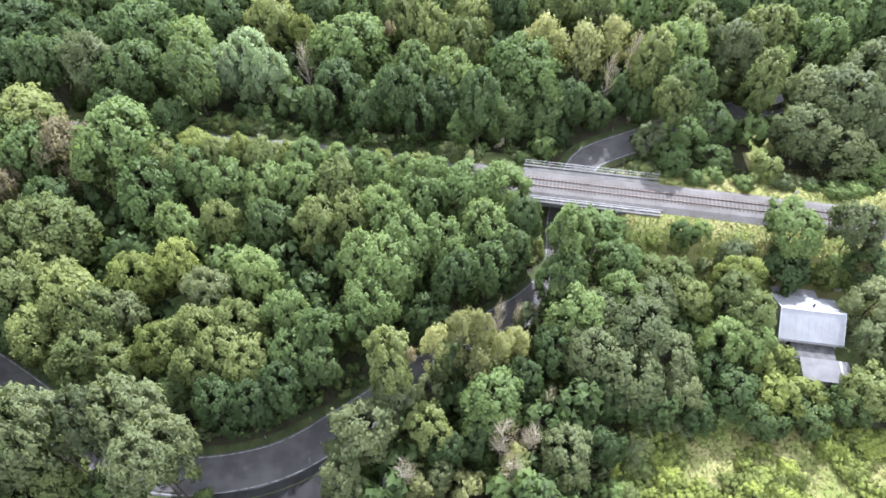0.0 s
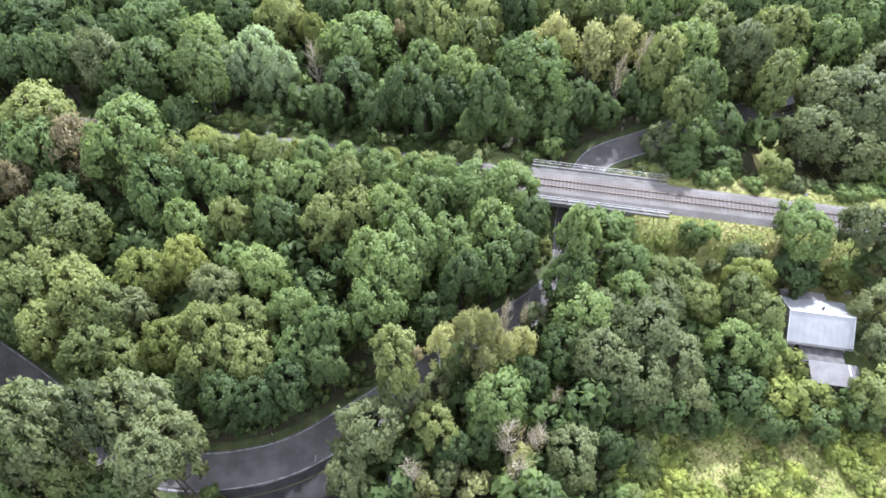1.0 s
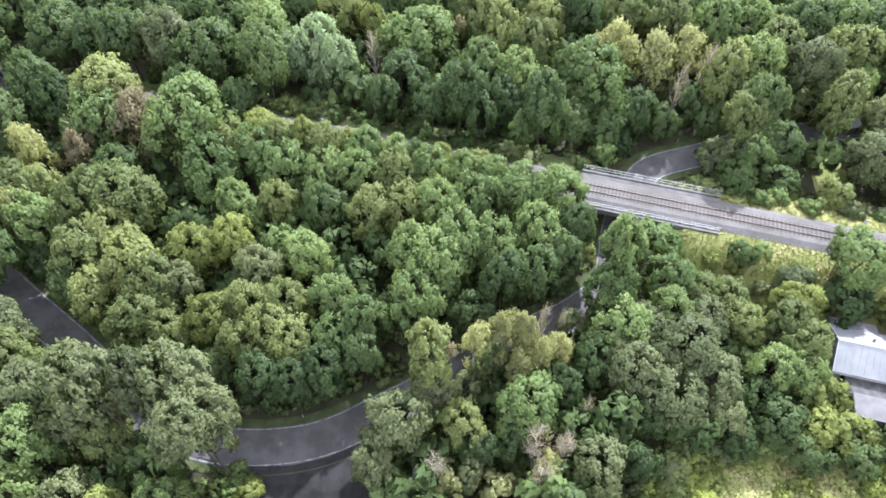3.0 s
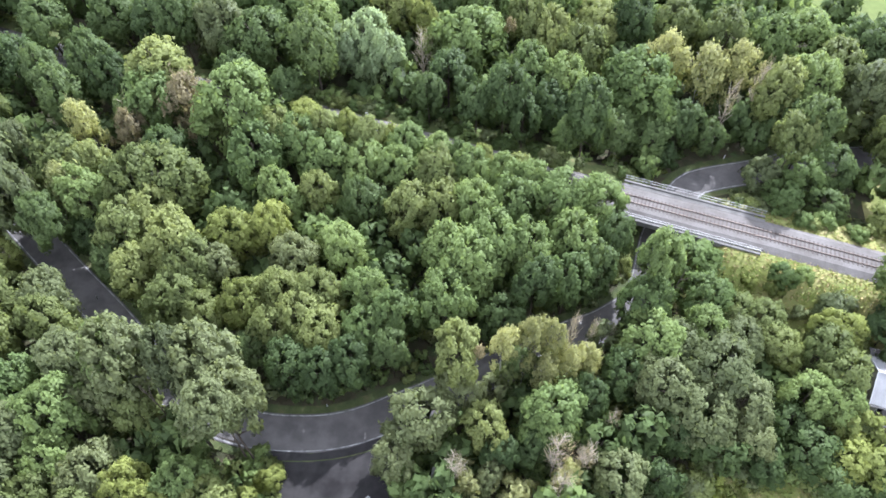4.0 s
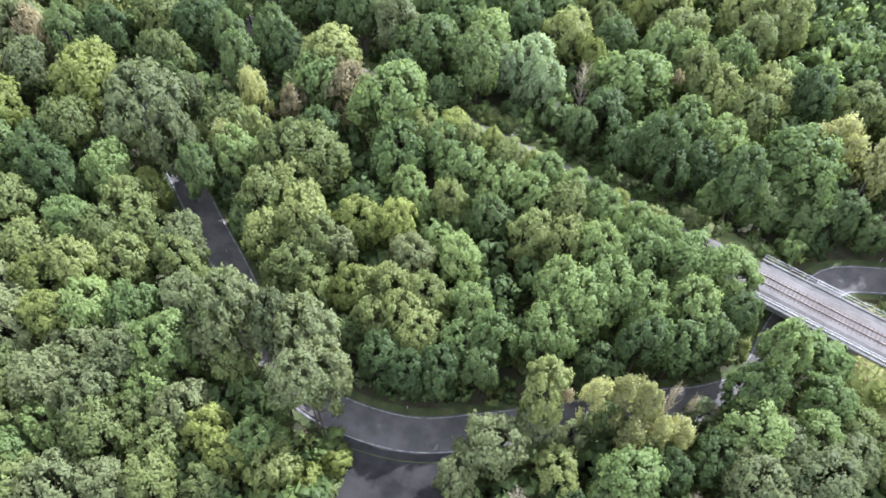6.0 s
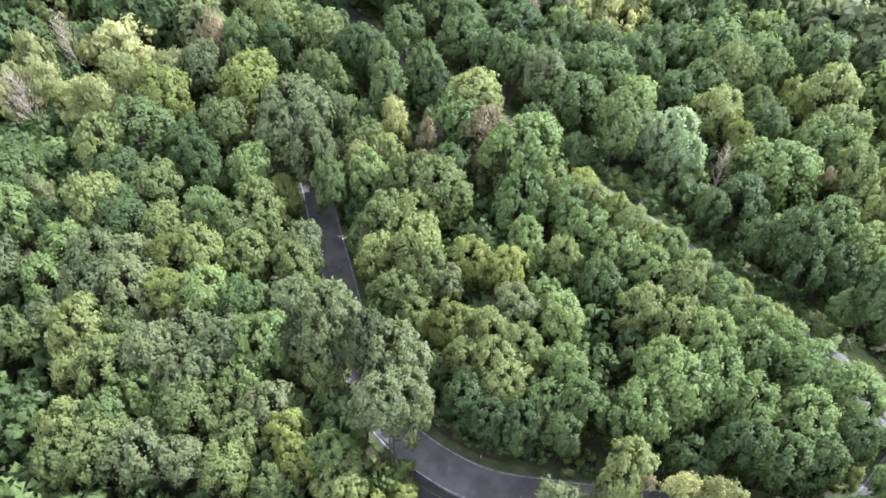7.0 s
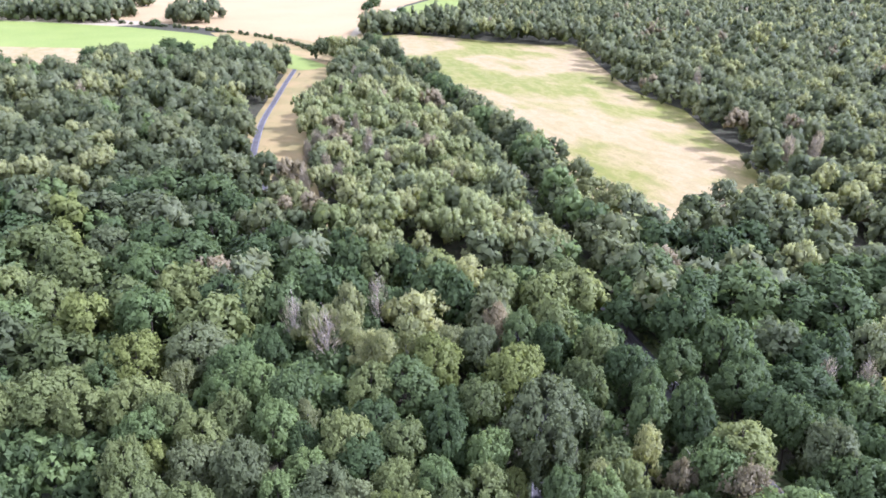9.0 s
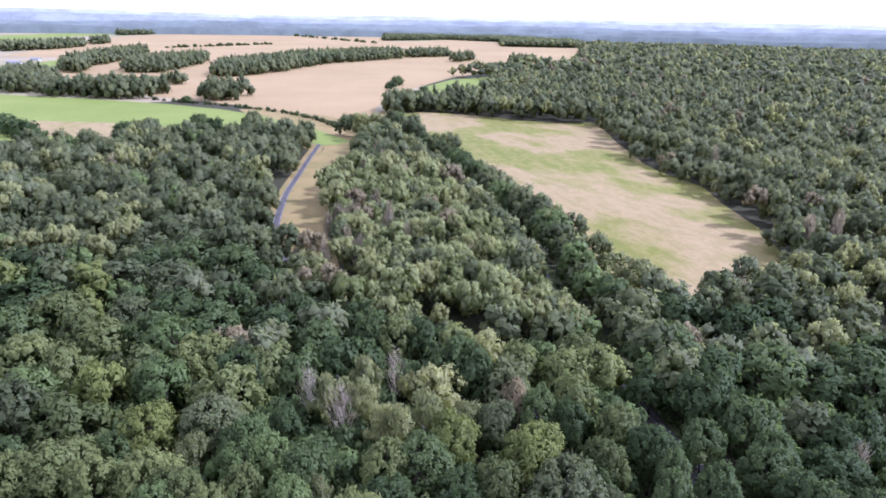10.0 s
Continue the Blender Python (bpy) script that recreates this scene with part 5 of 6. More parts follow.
# young trees that crowd the embankment up to the track
for i, x in enumerate(np.arange(-4.0, -47.0, -3.9)):
    y = np.interp(x, RAIL_LINE[::-1, 0], RAIL_LINE[::-1, 1])
    tree(("oak", "light", "lime", "oak")[i % 4], x + rng.uniform(-1, 1), y - rng.uniform(4.8, 6.0), rng.uniform(6.5, 8.5), rng.uniform(2.3, 3.0))
# pale dying birches along the dry meadow, and others here and there in the far wood
for x, y, h, r in ((-294, 56, 15, 2.6), (-301, 62, 17, 3.2), (-296, 64, 16, 2.8), (-302, 69, 17, 3.4), (-271, 59, 15, 3.0), (-256, 47, 14, 2.4), (-256, 60, 15, 2.6), (-294, 84, 18, 2.2), (-282, 79, 17, 2.0), (-320, 85, 18, 2.2), (-465, 124, 16, 2.4), (-441, 121, 15, 2.0), (-405, 100, 16, 2.4), (-264, 83, 16, 2.2), (-374, 123, 16, 2.2),
                   (-369, 331, 18, 3.4), (-222, 257, 18, 3.4), (-216, 266, 18, 3.4), (-758, 601, 18, 3.4), (-833, 626, 18, 3.4), (-888, 559, 18, 3.4), (-441, -41, 18, 3.4)):
    tree("bare", x, y, h + 4, r)
# younger trees that fill the stand, lower; the shade of the others is put in by darker leaves
all_xyr = np.array(placed)
ux, uy = np.meshgrid(np.arange(-190, 110, 4.6), np.arange(-60, 190, 4.6))
ux, uy = ux.ravel() + rng.uniform(-1.9, 1.9, ux.size), uy.ravel() + rng.uniform(-1.9, 1.9, uy.size)
turned = np.degrees(np.arctan2(-ux, uy))
ok_here = (np.hypot(ux, uy) < 192) & (np.hypot(ux, uy) > 15) & (turned > -42) & (turned < 108)
ok_here &= (dist_to(ROAD_COARSE, ux, uy)[0] > 6.2) & (dist_to(RAIL_COARSE, ux, uy)[0] > 7.0) & ~inside(MEADOW, ux, uy) & ~inside(GARDEN, ux, uy) & ~inside(GLADE, ux, uy) & ~inside(LOT_LINE, ux, uy) & ~inside(NORTH_FIELD, ux, uy) & ~inside(FIELD, ux, uy)
ok_here &= ~((dist_to(RAIL_COARSE, ux, uy)[0] < 16) & (ux > 24))
for x, y in zip(ux[ok_here], uy[ok_here]):
    gap = np.min(np.hypot(all_xyr[:, 0] - x, all_xyr[:, 1] - y) - 0.72 * all_xyr[:, 2])
    if gap < 1.0:
        continue
    close = x > 24 and y < 75
    h = (rng.uniform(3, 5) if close else rng.uniform(5.5, 9)) + min(4.0, 0.7 * gap)
    far_tree(("dark_oak", "dark_oak", "dark_oak", "oak")[rng.integers(4)], x, y, h, rng.uniform(2.4, 3.8), -1)

# dense hedge of trees between the railway and the hay field
hedge = spline(((-124, 116, 0), (-165, 124, 0), (-200, 131, 0), (-236, 141, 0), (-268, 150, 0), (-300, 155, 0), (-360, 163, 0), (-459, 175, 0), (-560, 183, 0), (-650, 186, 0)), 6.0)
for x, y in hedge[:, :2]:
    far_tree(("far_dark", "dark_oak", "far_oak", "oak")[rng.integers(4)], x + rng.normal(0, 1.2), y + rng.normal(0, 2.2), rng.uniform(12, 20) + (4 if x > -340 else 0), rng.uniform(4.2, 6.6) + (1 if x > -340 else 0), 0 if x > -460 else 1)
woods = new("far_woods", leafy_mesh("far_woods", gather(gathered), [LEAF[k] for k in KINDS], np.concatenate(indices)))
tagged(woods, "endless mixed wood of oaks, birches and pines in summer leaf", "woods", kind="stuff")

# hills along the horizon; haze is painted as a glow, paler with distance
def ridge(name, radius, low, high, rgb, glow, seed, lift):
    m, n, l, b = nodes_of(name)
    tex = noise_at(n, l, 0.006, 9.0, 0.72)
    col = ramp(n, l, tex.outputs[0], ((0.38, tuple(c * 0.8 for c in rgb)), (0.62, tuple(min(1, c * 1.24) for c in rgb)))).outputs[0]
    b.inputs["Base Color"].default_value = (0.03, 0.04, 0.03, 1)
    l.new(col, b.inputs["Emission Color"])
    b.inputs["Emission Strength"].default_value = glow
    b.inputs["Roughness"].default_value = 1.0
    verts, faces = [], []
    for i in range(961):
        w = radians(-60 + 240 * i / 960)
        top = low + (high - low) * (0.5 + 0.5 * noise.fractal(Vector((w * 3.2 + seed, seed, 0)), 0.7, 2.2, 9)) + 0.2 * (high - low) * noise.noise(Vector((w * 70, seed, 1)))
        for z, k in ((-40, 1.0), (top * 0.7, 1.0), (top, 1.02)):
            verts.append((-math.sin(w) * radius * k, math.cos(w) * radius * k, z + lift))
    for i in range(960):
        for j in range(2):
            faces.append((i * 3 + j, i * 3 + 3 + j, i * 3 + 4 + j, i * 3 + 1 + j))
    return tagged(mesh_ob(name, verts, faces, m, smooth=True), "blue-grey wooded hills far off, haze painted into their glow", "backdrop", kind="structure")


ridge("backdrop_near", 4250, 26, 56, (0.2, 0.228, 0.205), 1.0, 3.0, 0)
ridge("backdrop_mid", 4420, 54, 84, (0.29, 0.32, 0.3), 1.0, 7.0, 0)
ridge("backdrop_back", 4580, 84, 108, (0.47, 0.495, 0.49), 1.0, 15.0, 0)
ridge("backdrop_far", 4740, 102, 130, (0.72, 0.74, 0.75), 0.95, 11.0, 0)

# ---- house and garden ----
def roof_plane(name, a, b, c, d, thick, mat, parent, label=""):
    """A slab under four corners given in turn."""
    n = (Vector(b) - Vector(a)).cross(Vector(d) - Vector(a)).normalized() * thick
    top = [Vector(p) for p in (a, b, c, d)]
    verts = top + [p - n for p in top]
    faces = [(0, 1, 2, 3), (7, 6, 5, 4)] + [(i, i + 4, (i + 1) % 4 + 4, (i + 1) % 4) for i in range(4)]
    return mesh_ob(name, verts, faces, mat, parent, label)


def house():
    h = base("house", (58.3, 56.6, 0), "low pale house with a light grey sheet roof among trees", "house", turn=-7.9)
    bm = bmesh.new()
    pts = [(-3.7, 0), (3.9, 0), (3.9, 3.15), (0, 5.7), (-3.7, 3.2)]
    ends = [[bm.verts.new((x, y, z - 0.2 if z == 0 else z)) for y, z in pts] for x in (-4.6, 4.6)]
    bm.faces.new(ends[0])
    bm.faces.new(reversed(ends[1]))
    for i in range(5):
        j = (i + 1) % 5
        bm.faces.new((ends[0][i], ends[1][i], ends[1][j], ends[0][j]))
    part("wall", bm, RENDERED, h)
    for sy, ez in ((-4.15, 3.25), (4.35, 3.2)):
        ridge_pts = [(-4.9, 0, 6.0), (-4.9, sy, ez), (4.9, sy, ez), (4.9, 0, 6.0)]
        if sy > 0:
            ridge_pts.reverse()
        roof = roof_plane("roof", *ridge_pts, 0.16, ROOF_SHEET, h, "pale grey sheet roof with faint seams")
        for i in range(10):
            x = -4.4 + i * 0.98
            q = [(x - 0.03, 0, 6.03), (x - 0.03, sy, ez + 0.03), (x + 0.03, sy, ez + 0.03), (x + 0.03, 0, 6.03)]
            if sy > 0:
                q.reverse()
            roof_plane("seam", *q, 0.05, ROOF_SHEET, roof)
    box_part("ridge_cap", (-4.95, -0.14, 5.93), (4.95, 0.14, 6.07), WHITE, h, bevel=0.04)
    for x in (-5.0, 4.9):
        for sy, ez in ((-4.2, 3.2), (4.4, 3.15)):
            q = [(x, 0, 6.06), (x, sy, ez + 0.06), (x + 0.1, sy, ez + 0.06), (x + 0.1, 0, 6.06)]
            roof_plane("verge_board", *(q if sy < 0 else q[::-1]), 0.24, WHITE, h, "white verge board")
    box_part("vent_pipe", (0.4, 1.3, 5.0), (0.62, 1.52, 5.75), BLACK, h, "dark roof vent", 0.03)
    for y in (-4.3, 4.5):
        box_part("gutter", (-4.9, y - 0.07, 3.02), (4.9, y + 0.07, 3.14), ROOF_FELT, h, bevel=0.03)
    for x in (-3.2, 1.2):
        w = box_part("window", (x, -3.76, 0.9), (x + 1.5, -3.66, 2.2), GLASS, h)
        for lo, hi in (((x - 0.08, -3.8, 0.82), (x + 1.58, -3.7, 0.9)), ((x - 0.08, -3.8, 2.2), (x + 1.58, -3.7, 2.28)), ((x - 0.08, -3.8, 0.9), (x, -3.7, 2.2)), ((x + 1.5, -3.8, 0.9), (x + 1.58, -3.7, 2.2))):
            box_part("frame", lo, hi, WHITE, w)
    # lean-to behind, dark covered yard and flat-roofed front wing
    box_part("annex_wall", (-4.4, 3.91, -0.2), (2.4, 6.0, 2.5), RENDERED, h)
    roof_plane("annex_roof", (-4.6, 4.0, 3.0), (2.6, 4.0, 3.0), (2.6, 6.3, 2.55), (-4.6, 6.3, 2.55), 0.12, ROOF_FELT, h, "blue-grey lean-to roof")
    box_part("yard_wall", (-2.5, -6.6, -0.2), (3.6, -3.75, 2.05), RENDERED, h)
    box_part("yard_roof", (-2.7, -6.7, 2.05), (3.9, -3.9, 2.2), ROOF_DARK, h, "dark mottled flat roof", 0.03)
    box_part("wing_wall", (-1.5, -10.1, -0.2), (5.2, -6.75, 2.3), RENDERED, h)
    box_part("wing_roof", (-1.8, -10.4, 2.3), (5.6, -6.5, 2.5), ROOF_FELT, h, "grey felt flat roof with a pale edge", 0.04)
    box_part("roof_strip", (4.2, -10.3, 2.505), (4.4, -6.6, 2.53), WHITE, h, "white seam strip")
    return h


house()


def wheel(parent, x, y, r=0.32, w=0.2):
    bm = bmesh.new()
    bmesh.ops.create_cone(bm, cap_ends=True, segments=16, radius1=r, radius2=r, depth=w, matrix=Matrix.Translation((x, y, r)) @ Matrix.Rotation(radians(90), 4, "X"))
    tyre = part("wheel", bm, BLACK, parent)
    bm = bmesh.new()
    bmesh.ops.create_cone(bm, cap_ends=True, segments=12, radius1=r * 0.62, radius2=r * 0.55, depth=w + 0.03, matrix=Matrix.Translation((x, y, r)) @ Matrix.Rotation(radians(90), 4, "X"))
    part("rim", bm, RAILING, tyre, "grey metal rim")


def car(at, turn, label):
    """A small white hatchback, length along x."""
    c = base("car", at, label, "car", turn=turn)
    prof = [(-2.0, 0.35), (-2.05, 0.75), (-1.75, 1.0), (-1.35, 1.42), (-0.9, 1.5), (0.2, 1.48), (0.55, 1.35), (1.05, 0.98), (1.8, 0.82), (2.05, 0.6), (2.05, 0.35)]
    bm = bmesh.new()
    sides = []
    for y in (-0.85, 0.85):
        sides.append([bm.verts.new((x, y * (0.8 if z > 1.2 else 1.0), z)) for x, z in prof])
    bm.faces.new(sides[0])
    bm.faces.new(reversed(sides[1]))
    for i in range(len(prof)):
        j = (i + 1) % len(prof)
        bm.faces.new((sides[0][i], sides[1][i], sides[1][j], sides[0][j]))
    bmesh.ops.bevel(bm, geom=bm.edges[:], offset=0.05, segments=2, affect="EDGES")
    body = part("body", bm, WHITE, c, "white painted body")
    for n, q in (("windscreen", [(0.56, -0.6, 1.36), (0.56, 0.6, 1.36), (1.06, 0.7, 1.0), (1.06, -0.7, 1.0)]), ("rear_window", [(-1.72, -0.65, 1.05), (-1.72, 0.65, 1.05), (-1.38, 0.58, 1.4), (-1.38, -0.58, 1.4)])):
        roof_plane(n, *[(x + (0.02 if x > 0 else -0.02), y, z + 0.02) for x, y, z in q], 0.03, GLASS, body)
    for y in (-1, 1):
        q = [(-1.2, y * 0.79, 1.02), (0.85, y * 0.79, 1.02), (0.4, y * 0.71, 1.36), (-1.0, y * 0.71, 1.38)]
        roof_plane("side_window", *(q if y < 0 else q[::-1]), 0.03, GLASS, body)
        for x in (-1.25, 1.3):
            wheel(c, x, y * 0.78)
    for x, m in ((2.06, RAILING), (-2.06, SLEEPER)):
        for y in (-0.6, 0.6):
            box_part("headlight" if x > 0 else "tail_light", (x - 0.04, y - 0.16, 0.58), (x + 0.03, y + 0.16, 0.74), m, body)
    return c


car((-15.4, 24.2, 0.04), -38, "white parked hatchback on the asphalt lay-by")


def camper():
    c = base("caravan", (61.9, 45.7, 0), "small white caravan with a pale blue roof panel", "caravan", turn=-8)
    bm = box(bmesh.new(), (-1.5, -0.95, 0.45), (1.5, 0.95, 2.1), 0.18)
    body = part("body", bm, WHITE, c)
    box_part("roof_hatch", (-0.5, -0.4, 2.1), (0.3, 0.3, 2.2), ROOF_FELT, body, "grey roof hatch", 0.03)
    box_part("window", (-0.9, -0.99, 1.2), (0.6, -0.93, 1.75), GLASS, body)
    for y in (-0.8, 0.8):
        wheel(c, 0, y, 0.3, 0.18)
    box_part("drawbar", (1.4, -0.06, 0.4), (2.3, 0.06, 0.5), RAILING, c)


camper()


def crate(name, at, size, mat, label, category, turn=0.0):
    c = base(name, at, label, category, turn=turn)
    box_part("body", (-size[0] / 2, -size[1] / 2, 0), (size[0] / 2, size[1] / 2, size[2]), mat, c, bevel=0.04)
    box_part("lid", (-size[0] / 2 - 0.04, -size[1] / 2 - 0.04, size[2]), (size[0] / 2 + 0.04, size[1] / 2 + 0.04, size[2] + 0.06), mat, c, bevel=0.015)
    return c


crate("garden_box", (66.6, 64.2, 0.3), (1.3, 1.1, 1.2), WHITE, "white garden box standing on the lawn", "garden box", -8)
crate("water_tank", (59.4, 43.6, 0), (0.9, 0.8, 1.0), WHITE, "small white plastic water tank beside the shrubs", "water tank", 15)


def shed(at, turn):
    s = base("shed", at, "weathered wooden shed with a grey felt roof between trees", "shed", turn=turn)
    box_part("wall", (-2.4, -1.6, -0.2), (2.4, 1.6, 2.2), WOOD, s)
    roof_plane("roof", (-2.7, -1.9, 2.25), (2.7, -1.9, 2.25), (2.7, 1.9, 2.7), (-2.7, 1.9, 2.7), 0.12, ROOF_FELT, s)
    box_part("door", (-0.5, -1.65, 0), (0.4, -1.6, 1.9), ROOF_DARK, s)


shed((69.2, 110.5, 0), 20)

def barn(at, turn, long):
    """A long low farm building, seen from far away."""
    b = base("barn", at, "long white farm building with a pale sheet roof", "barn", "farm buildings", turn)
    box_part("wall", (-long / 2, -5, -0.5), (long / 2, 5, 4.0), WHITE, b)
    roof_plane("roof", (-long / 2 - 0.5, -5.5, 3.8), (long / 2 + 0.5, -5.5, 3.8), (long / 2 + 0.5, 0, 6.4), (-long / 2 - 0.5, 0, 6.4), 0.2, ROOF_SHEET, b)
    roof_plane("roof", (-long / 2 - 0.5, 0, 6.4), (long / 2 + 0.5, 0, 6.4), (long / 2 + 0.5, 5.5, 3.8), (-long / 2 - 0.5, 5.5, 3.8), 0.2, ROOF_SHEET, b)


barn((-1667, -312, 0.6), 70, 26)
barn((-1782, -290, 0.6), 60, 20)

# white guide posts along the road, marker posts by the railway
def guide_post(x, y):
    z = float(ground_height(np.array([x]), np.array([y]))[0])
    p = base("guide_post", (x, y, z), "white plastic guide post with a black band", "guide post", "guide posts along the road")
    box_part("post", (-0.06, -0.05, -0.1), (0.06, 0.05, 0.95), WHITE, p, bevel=0.015)
    box_part("band", (-0.063, -0.053, 0.66), (0.063, 0.053, 0.84), BLACK, p)


for x, y in ((-26.2, 37.9), (34.3, 102.6), (-69.9, 48.6), (-2.5, 58.0), (-58.5, 43.8)):
    guide_post(x, y)


def rail_marker(x, y, tall):
    z = float(ground_height(np.array([x]), np.array([y]))[0])
    p = base("rail_marker", (x, y, z), "white marker board on a thin post beside the track", "marker post", "markers by the track")
    box_part("post", (-0.04, -0.04, -0.1), (0.04, 0.04, tall), RAILING, p)
    box_part("board", (-0.3, -0.07, tall - 0.85), (0.3, -0.04, tall), WHITE, p, bevel=0.01)


rail_marker(-34.7, 93.9, 1.9)
rail_marker(62.4, 80.6, 1.6)

# ---- shrubs, brambles and grass ----
BUSHES = [leafy_mesh("bush", sprays(rng, "bush", 380, 0.13, 12), [LEAF["lime"]]) for _ in range(5)]


def bush(kind, x, y, r, tall, label):
    z = float(ground_height(np.array([x]), np.array([y]))[0])
    b = new("bush", random.choice(BUSHES))
    b.matrix_world = pose(x, y, z + tall * 0.5, 0, 0, random.uniform(0, 360)) @ Matrix.Diagonal((r, r, tall * 0.72, 1))
    b.material_slots[0].link = "OBJECT"
    b.material_slots[0].material = LEAF[kind]
    return tagged(b, label, "bush", "bushes")


def clear_of(x, y, gap):
    a, b = np.array([x]), np.array([y])
    return dist_to(ROAD_COARSE, a, b)[0][0] > gap and dist_to(RAIL_COARSE, a, b)[0][0] > 3.4 and not inside(LOT_LINE, a, b)[0]


brambles = []
for i in range(760):
    x, y = random.uniform(21, 74), random.uniform(20, 41)
    if inside(MEADOW, np.array([x]), np.array([y]))[0] and noise.noise(Vector((x * 0.12, y * 0.12, 3))) > -0.06:
        if i % 7:
            brambles.append((x, y, random.uniform(0.5, 1.5), random.uniform(0.4, 1.1), random.choice(("bramble", "bramble", "lime"))))
            continue
        bush(random.choice(("bramble", "bramble", "lime")), x, y, random.uniform(0.7, 1.9), random.uniform(0.6, 1.3), "low bright green bramble bush in the dry meadow")
for i in range(44):
    x = random.uniform(22, 74)
    y = {True: 41.5 + random.uniform(-1.5, 3.5), False: 36 - 1.2 * (30 - x) + random.uniform(-2, 3)}[x > 30]
    bush(random.choice(("oak", "grey", "light")), x, y, random.uniform(1.2, 2.3), random.uniform(1.4, 2.8), "green bush at the edge of the meadow")
for i in range(16):
    x = random.uniform(28, 84)
    y = 80.5 - 0.153 * (x - 36) - random.uniform(7, 16)
    if clear_of(x, y, 4.5) and not (50 < x < 66 and y < 64):
        bush(random.choice(("grey", "light", "lime", "oak")), x, y, random.uniform(0.8, 1.9), random.uniform(0.8, 2.0), "green shrub on the dry railway bank")
for i in range(34):
    x = random.uniform(-60, 12)
    y = np.interp(x, RAIL_LINE[::-1, 0], RAIL_LINE[::-1, 1]) + random.uniform(4.6, 8.0)
    if clear_of(x, y, 4.5):
        bush(random.choice(("light", "oak", "oak", "grey")), x, float(y), random.uniform(0.9, 2.0), random.uniform(0.8, 2.0), "low green shrub along the railway")
for i in range(46):
    x = random.uniform(14, 84)
    y = 80.5 - 0.153 * (x - 36) + random.uniform(5.2, 10)
    if clear_of(x, y, 4.5):
        bush(random.choice(("light", "oak", "oak", "grey")), x, y, random.uniform(0.8, 1.8), random.uniform(0.7, 1.7), "low green shrub along the railway")
for i in range(26):
    a = random.uniform(0, 2 * math.pi)
    x, y = 60 + 12 * math.cos(a) + random.uniform(-1.5, 1.5), 55 + 12 * math.sin(a) + random.uniform(-1.5, 1.5)
    bush(random.choice(("oak", "light", "lime", "dark_oak")), x, y, random.uniform(0.9, 1.9), random.uniform(1.0, 2.6), "garden shrub beside the house")
for i in range(14):
    x = -31.5 + random.uniform(-3.5, 0) + (i / 14) * 3
    bush(random.choice(("lime", "light", "oak")), x, 29 - 14 * i / 14, random.uniform(0.8, 1.6), random.uniform(0.6, 1.4), "bright green shrub at the edge of the lay-by")
# bushes on the far fields and along the field path
for i in range(38):
    u = i / 38 + random.uniform(-0.015, 0.015)
    far_x, far_y = -937 + 271 * u, -27 + 167 * u + 38 * math.sin(math.pi * u)
    b = bush(random.choice(("dark_oak", "grey")), far_x, far_y, random.uniform(1.5, 3.6), random.uniform(2, 4), "dark green bush along the field path")
for i in range(30):
    u = i / 29 + random.uniform(-0.02, 0.02)
    bush("dark_oak", -2483 - 353 * u, -20 + 363 * u, random.uniform(4, 8), random.uniform(4, 9), "dark green bush in a line across the wheat")
for i in range(18):
    u = i / 17 + random.uniform(-0.03, 0.03)
    bush("dark_oak", -4150 + 1100 * u, 640 + 160 * u, random.uniform(6, 11), random.uniform(6, 11), "dark green bush in a line across the wheat")
for x, y, r in ((-675, -128, 9), (-650, -113, 6), (-698, -145, 10), (-1033, 297, 7), (-1086, 324, 9), (-928, 287, 6), (-952, 324, 7), (-906, 6, 5), (-630, 160, 9), (-668, 150, 7)):
    bush("dark_oak", x, y, r, r * 1.3, "lone dark green bush in the fields")


def joined(name, kind, spots, count, size, label, category):
    """Low growth that nobody could count, as one mesh."""
    shapes = [sprays(rng, "bush", count, size, 5) for _ in range(6)]
    crowns, which = [], []
    zs = ground_height(np.array([s[0] for s in spots]), np.array([s[1] for s in spots]))
    for (x, y, r, tall, k), z in zip(spots, zs):
        V, N, F = shapes[rng.integers(6)]
        crowns.append((V * np.array((r, r, tall * 0.7)) + np.array((x, y, z + tall * 0.45)), N, F))
        which.append(np.full(len(F), KINDS.index(k)))
    ob = new(name, leafy_mesh(name, gather(crowns), [LEAF[k] for k in KINDS], np.concatenate(which)))
    return tagged(ob, label, category, kind="stuff")


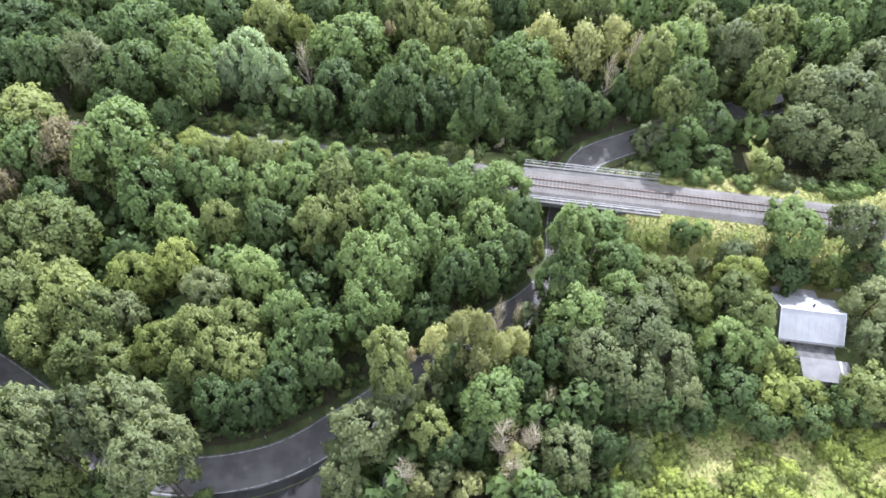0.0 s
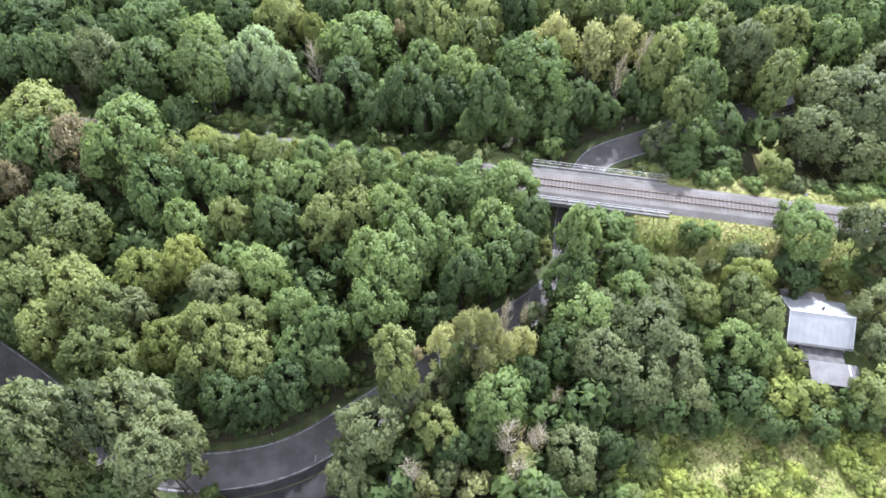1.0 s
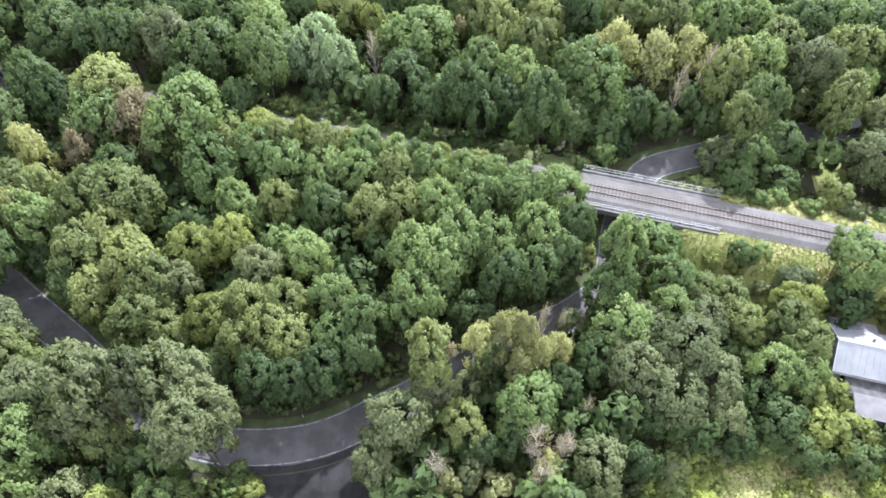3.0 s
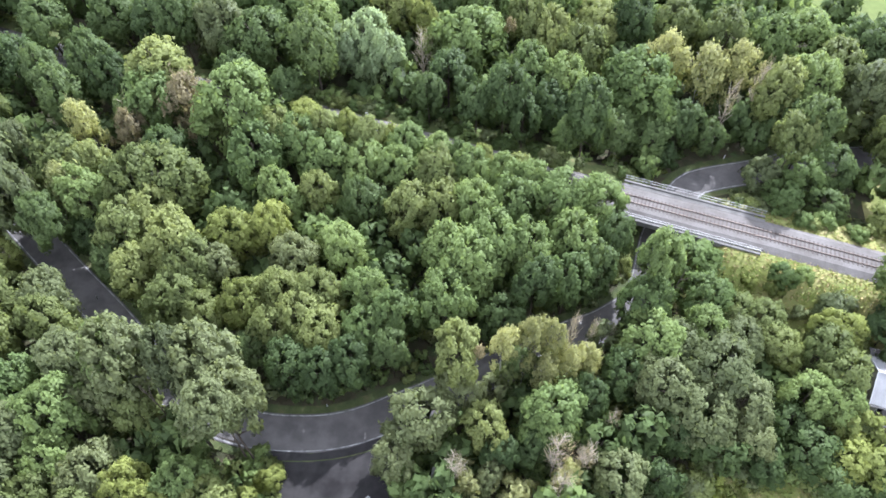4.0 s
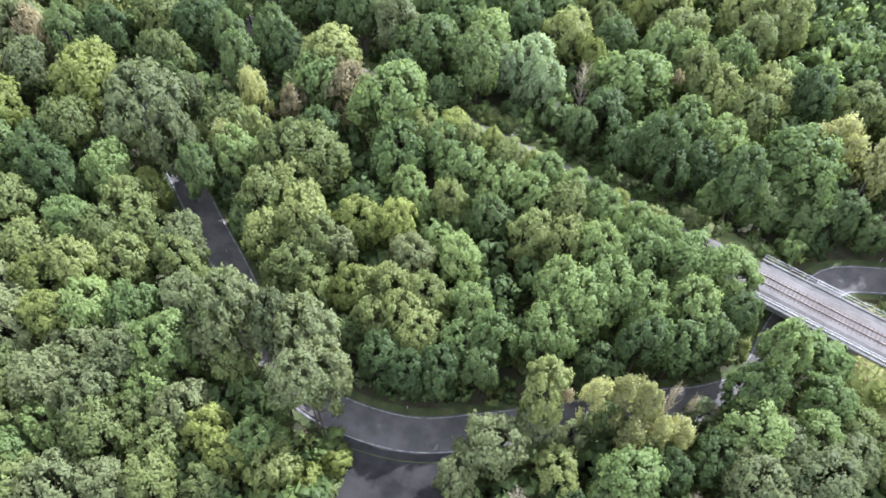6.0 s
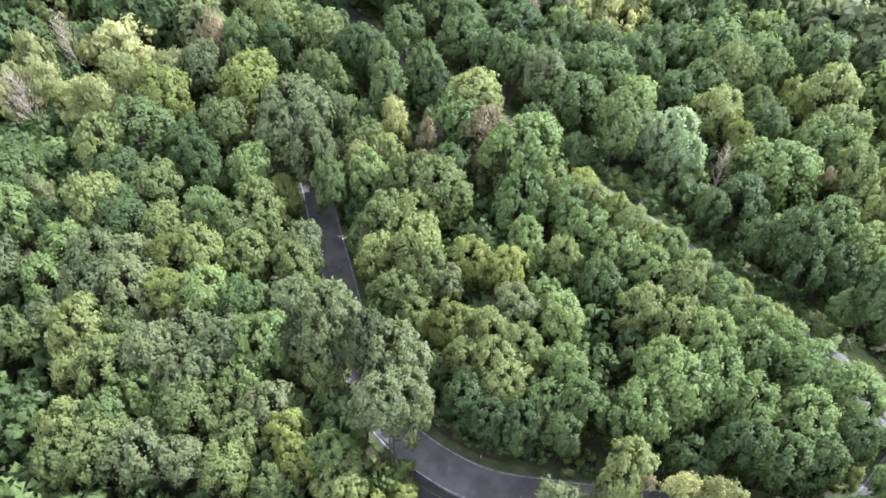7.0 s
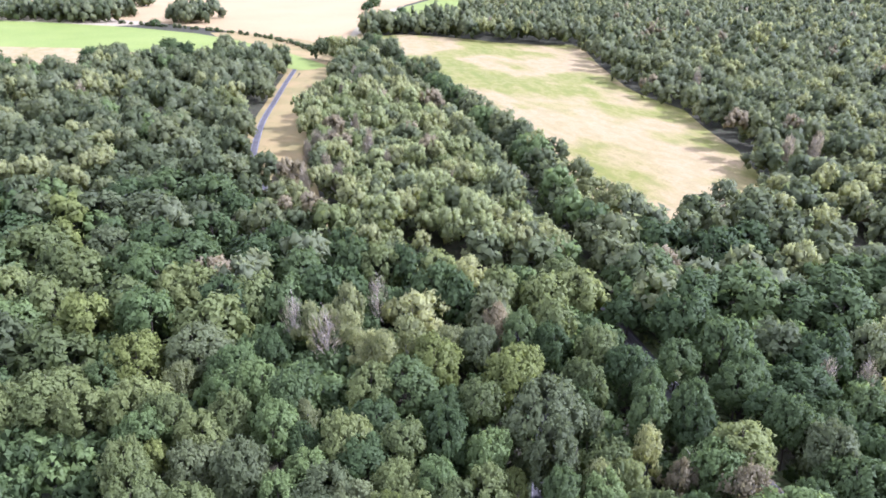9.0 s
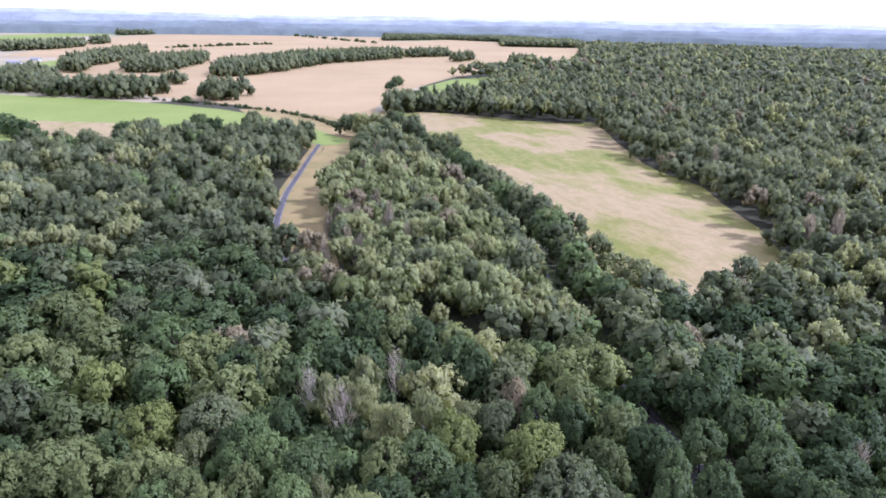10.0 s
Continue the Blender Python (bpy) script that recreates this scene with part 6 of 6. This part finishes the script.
spots = []
for i in range(2200):
    a = ROAD_LINE[rng.integers(0, 170)]
    b = RAIL_LINE[rng.integers(0, 110)]
    if i % 2:
        a = b
    x, y = a[0] + rng.normal(0, 7), a[1] + rng.normal(0, 7)
    if clear_of(x, y, 4.4) and not inside(MEADOW, np.array([x]), np.array([y]))[0] and dist_to(RAIL_COARSE, np.array([x]), np.array([y]))[0][0] > (4.5 if x < 24 or y > 86 else 15) and not (52 < x < 66 and 46 < y < 63):
        spots.append((x, y, rng.uniform(0.5, 1.3), rng.uniform(0.4, 1.3), ("oak", "light", "dark_oak", "grey")[rng.integers(4)]))
for i in range(1500):
    x, y = rng.uniform(-70, 42), rng.uniform(8, 78)
    if clear_of(x, y, 5) and not (x > 24 and y > 60) and not inside(MEADOW, np.array([x]), np.array([y]))[0] and x * x + y * y > 500:
        spots.append((x, y, rng.uniform(0.8, 1.8), rng.uniform(0.8, 2.2), ("oak", "light", "dark_oak", "grey")[rng.integers(4)]))
joined("brambles", "lime", brambles, 70, 0.2, "low bright green brambles in the dry meadow", "brambles")
joined("undergrowth", "oak", spots, 46, 0.3, "ferns and low green undergrowth at the wood's edge", "undergrowth")

# grass tufts of the open meadow and banks
def tufts(name, mats, n, label):
    x, y = rng.uniform(18, 84, n), rng.uniform(15, 92, n)
    d, _ = dist_to(RAIL_COARSE, x, y)
    rd, _ = dist_to(ROAD_COARSE, x, y)
    keep = (inside(MEADOW, x, y) | ((d < 17) & (d > 3.2))) & (rd > 4.2)
    x, y = x[keep], y[keep]
    z = ground_height(x, y)
    m = len(x)
    w, tall, lean = rng.uniform(0, 2 * np.pi, m), rng.uniform(0.14, 0.34, m), rng.normal(0, 0.16, (m, 2))
    side = np.stack([np.cos(w), np.sin(w), np.zeros(m)], 1) * rng.uniform(0.12, 0.3, (m, 1))
    foot = np.stack([x, y, z - 0.05], 1)
    head = foot + np.stack([lean[:, 0], lean[:, 1], tall], 1)
    q = np.stack([foot - side, foot + side, head + side * 0.3], 1).reshape(-1, 3)
    up = np.tile(np.array((0.0, 0.3, 0.95)), (3 * m, 1))
    return tagged(new(name, leafy_mesh(name, (q, up, np.arange(3 * m).reshape(-1, 3)), mats, rng.integers(0, len(mats), m))), label, "grass", kind="stuff")


STRAW = foliage("straw_blades", (0.34, 0.29, 0.14), spread=0.35, warm=0.015, through_leaf=0.3)
BLADES = foliage("grass_blades", (0.2, 0.24, 0.07), spread=0.35, warm=0.02, through_leaf=0.4)
tufts("grass", [STRAW, BLADES, BLADES], 60000, "tall dry grass with green blades between")
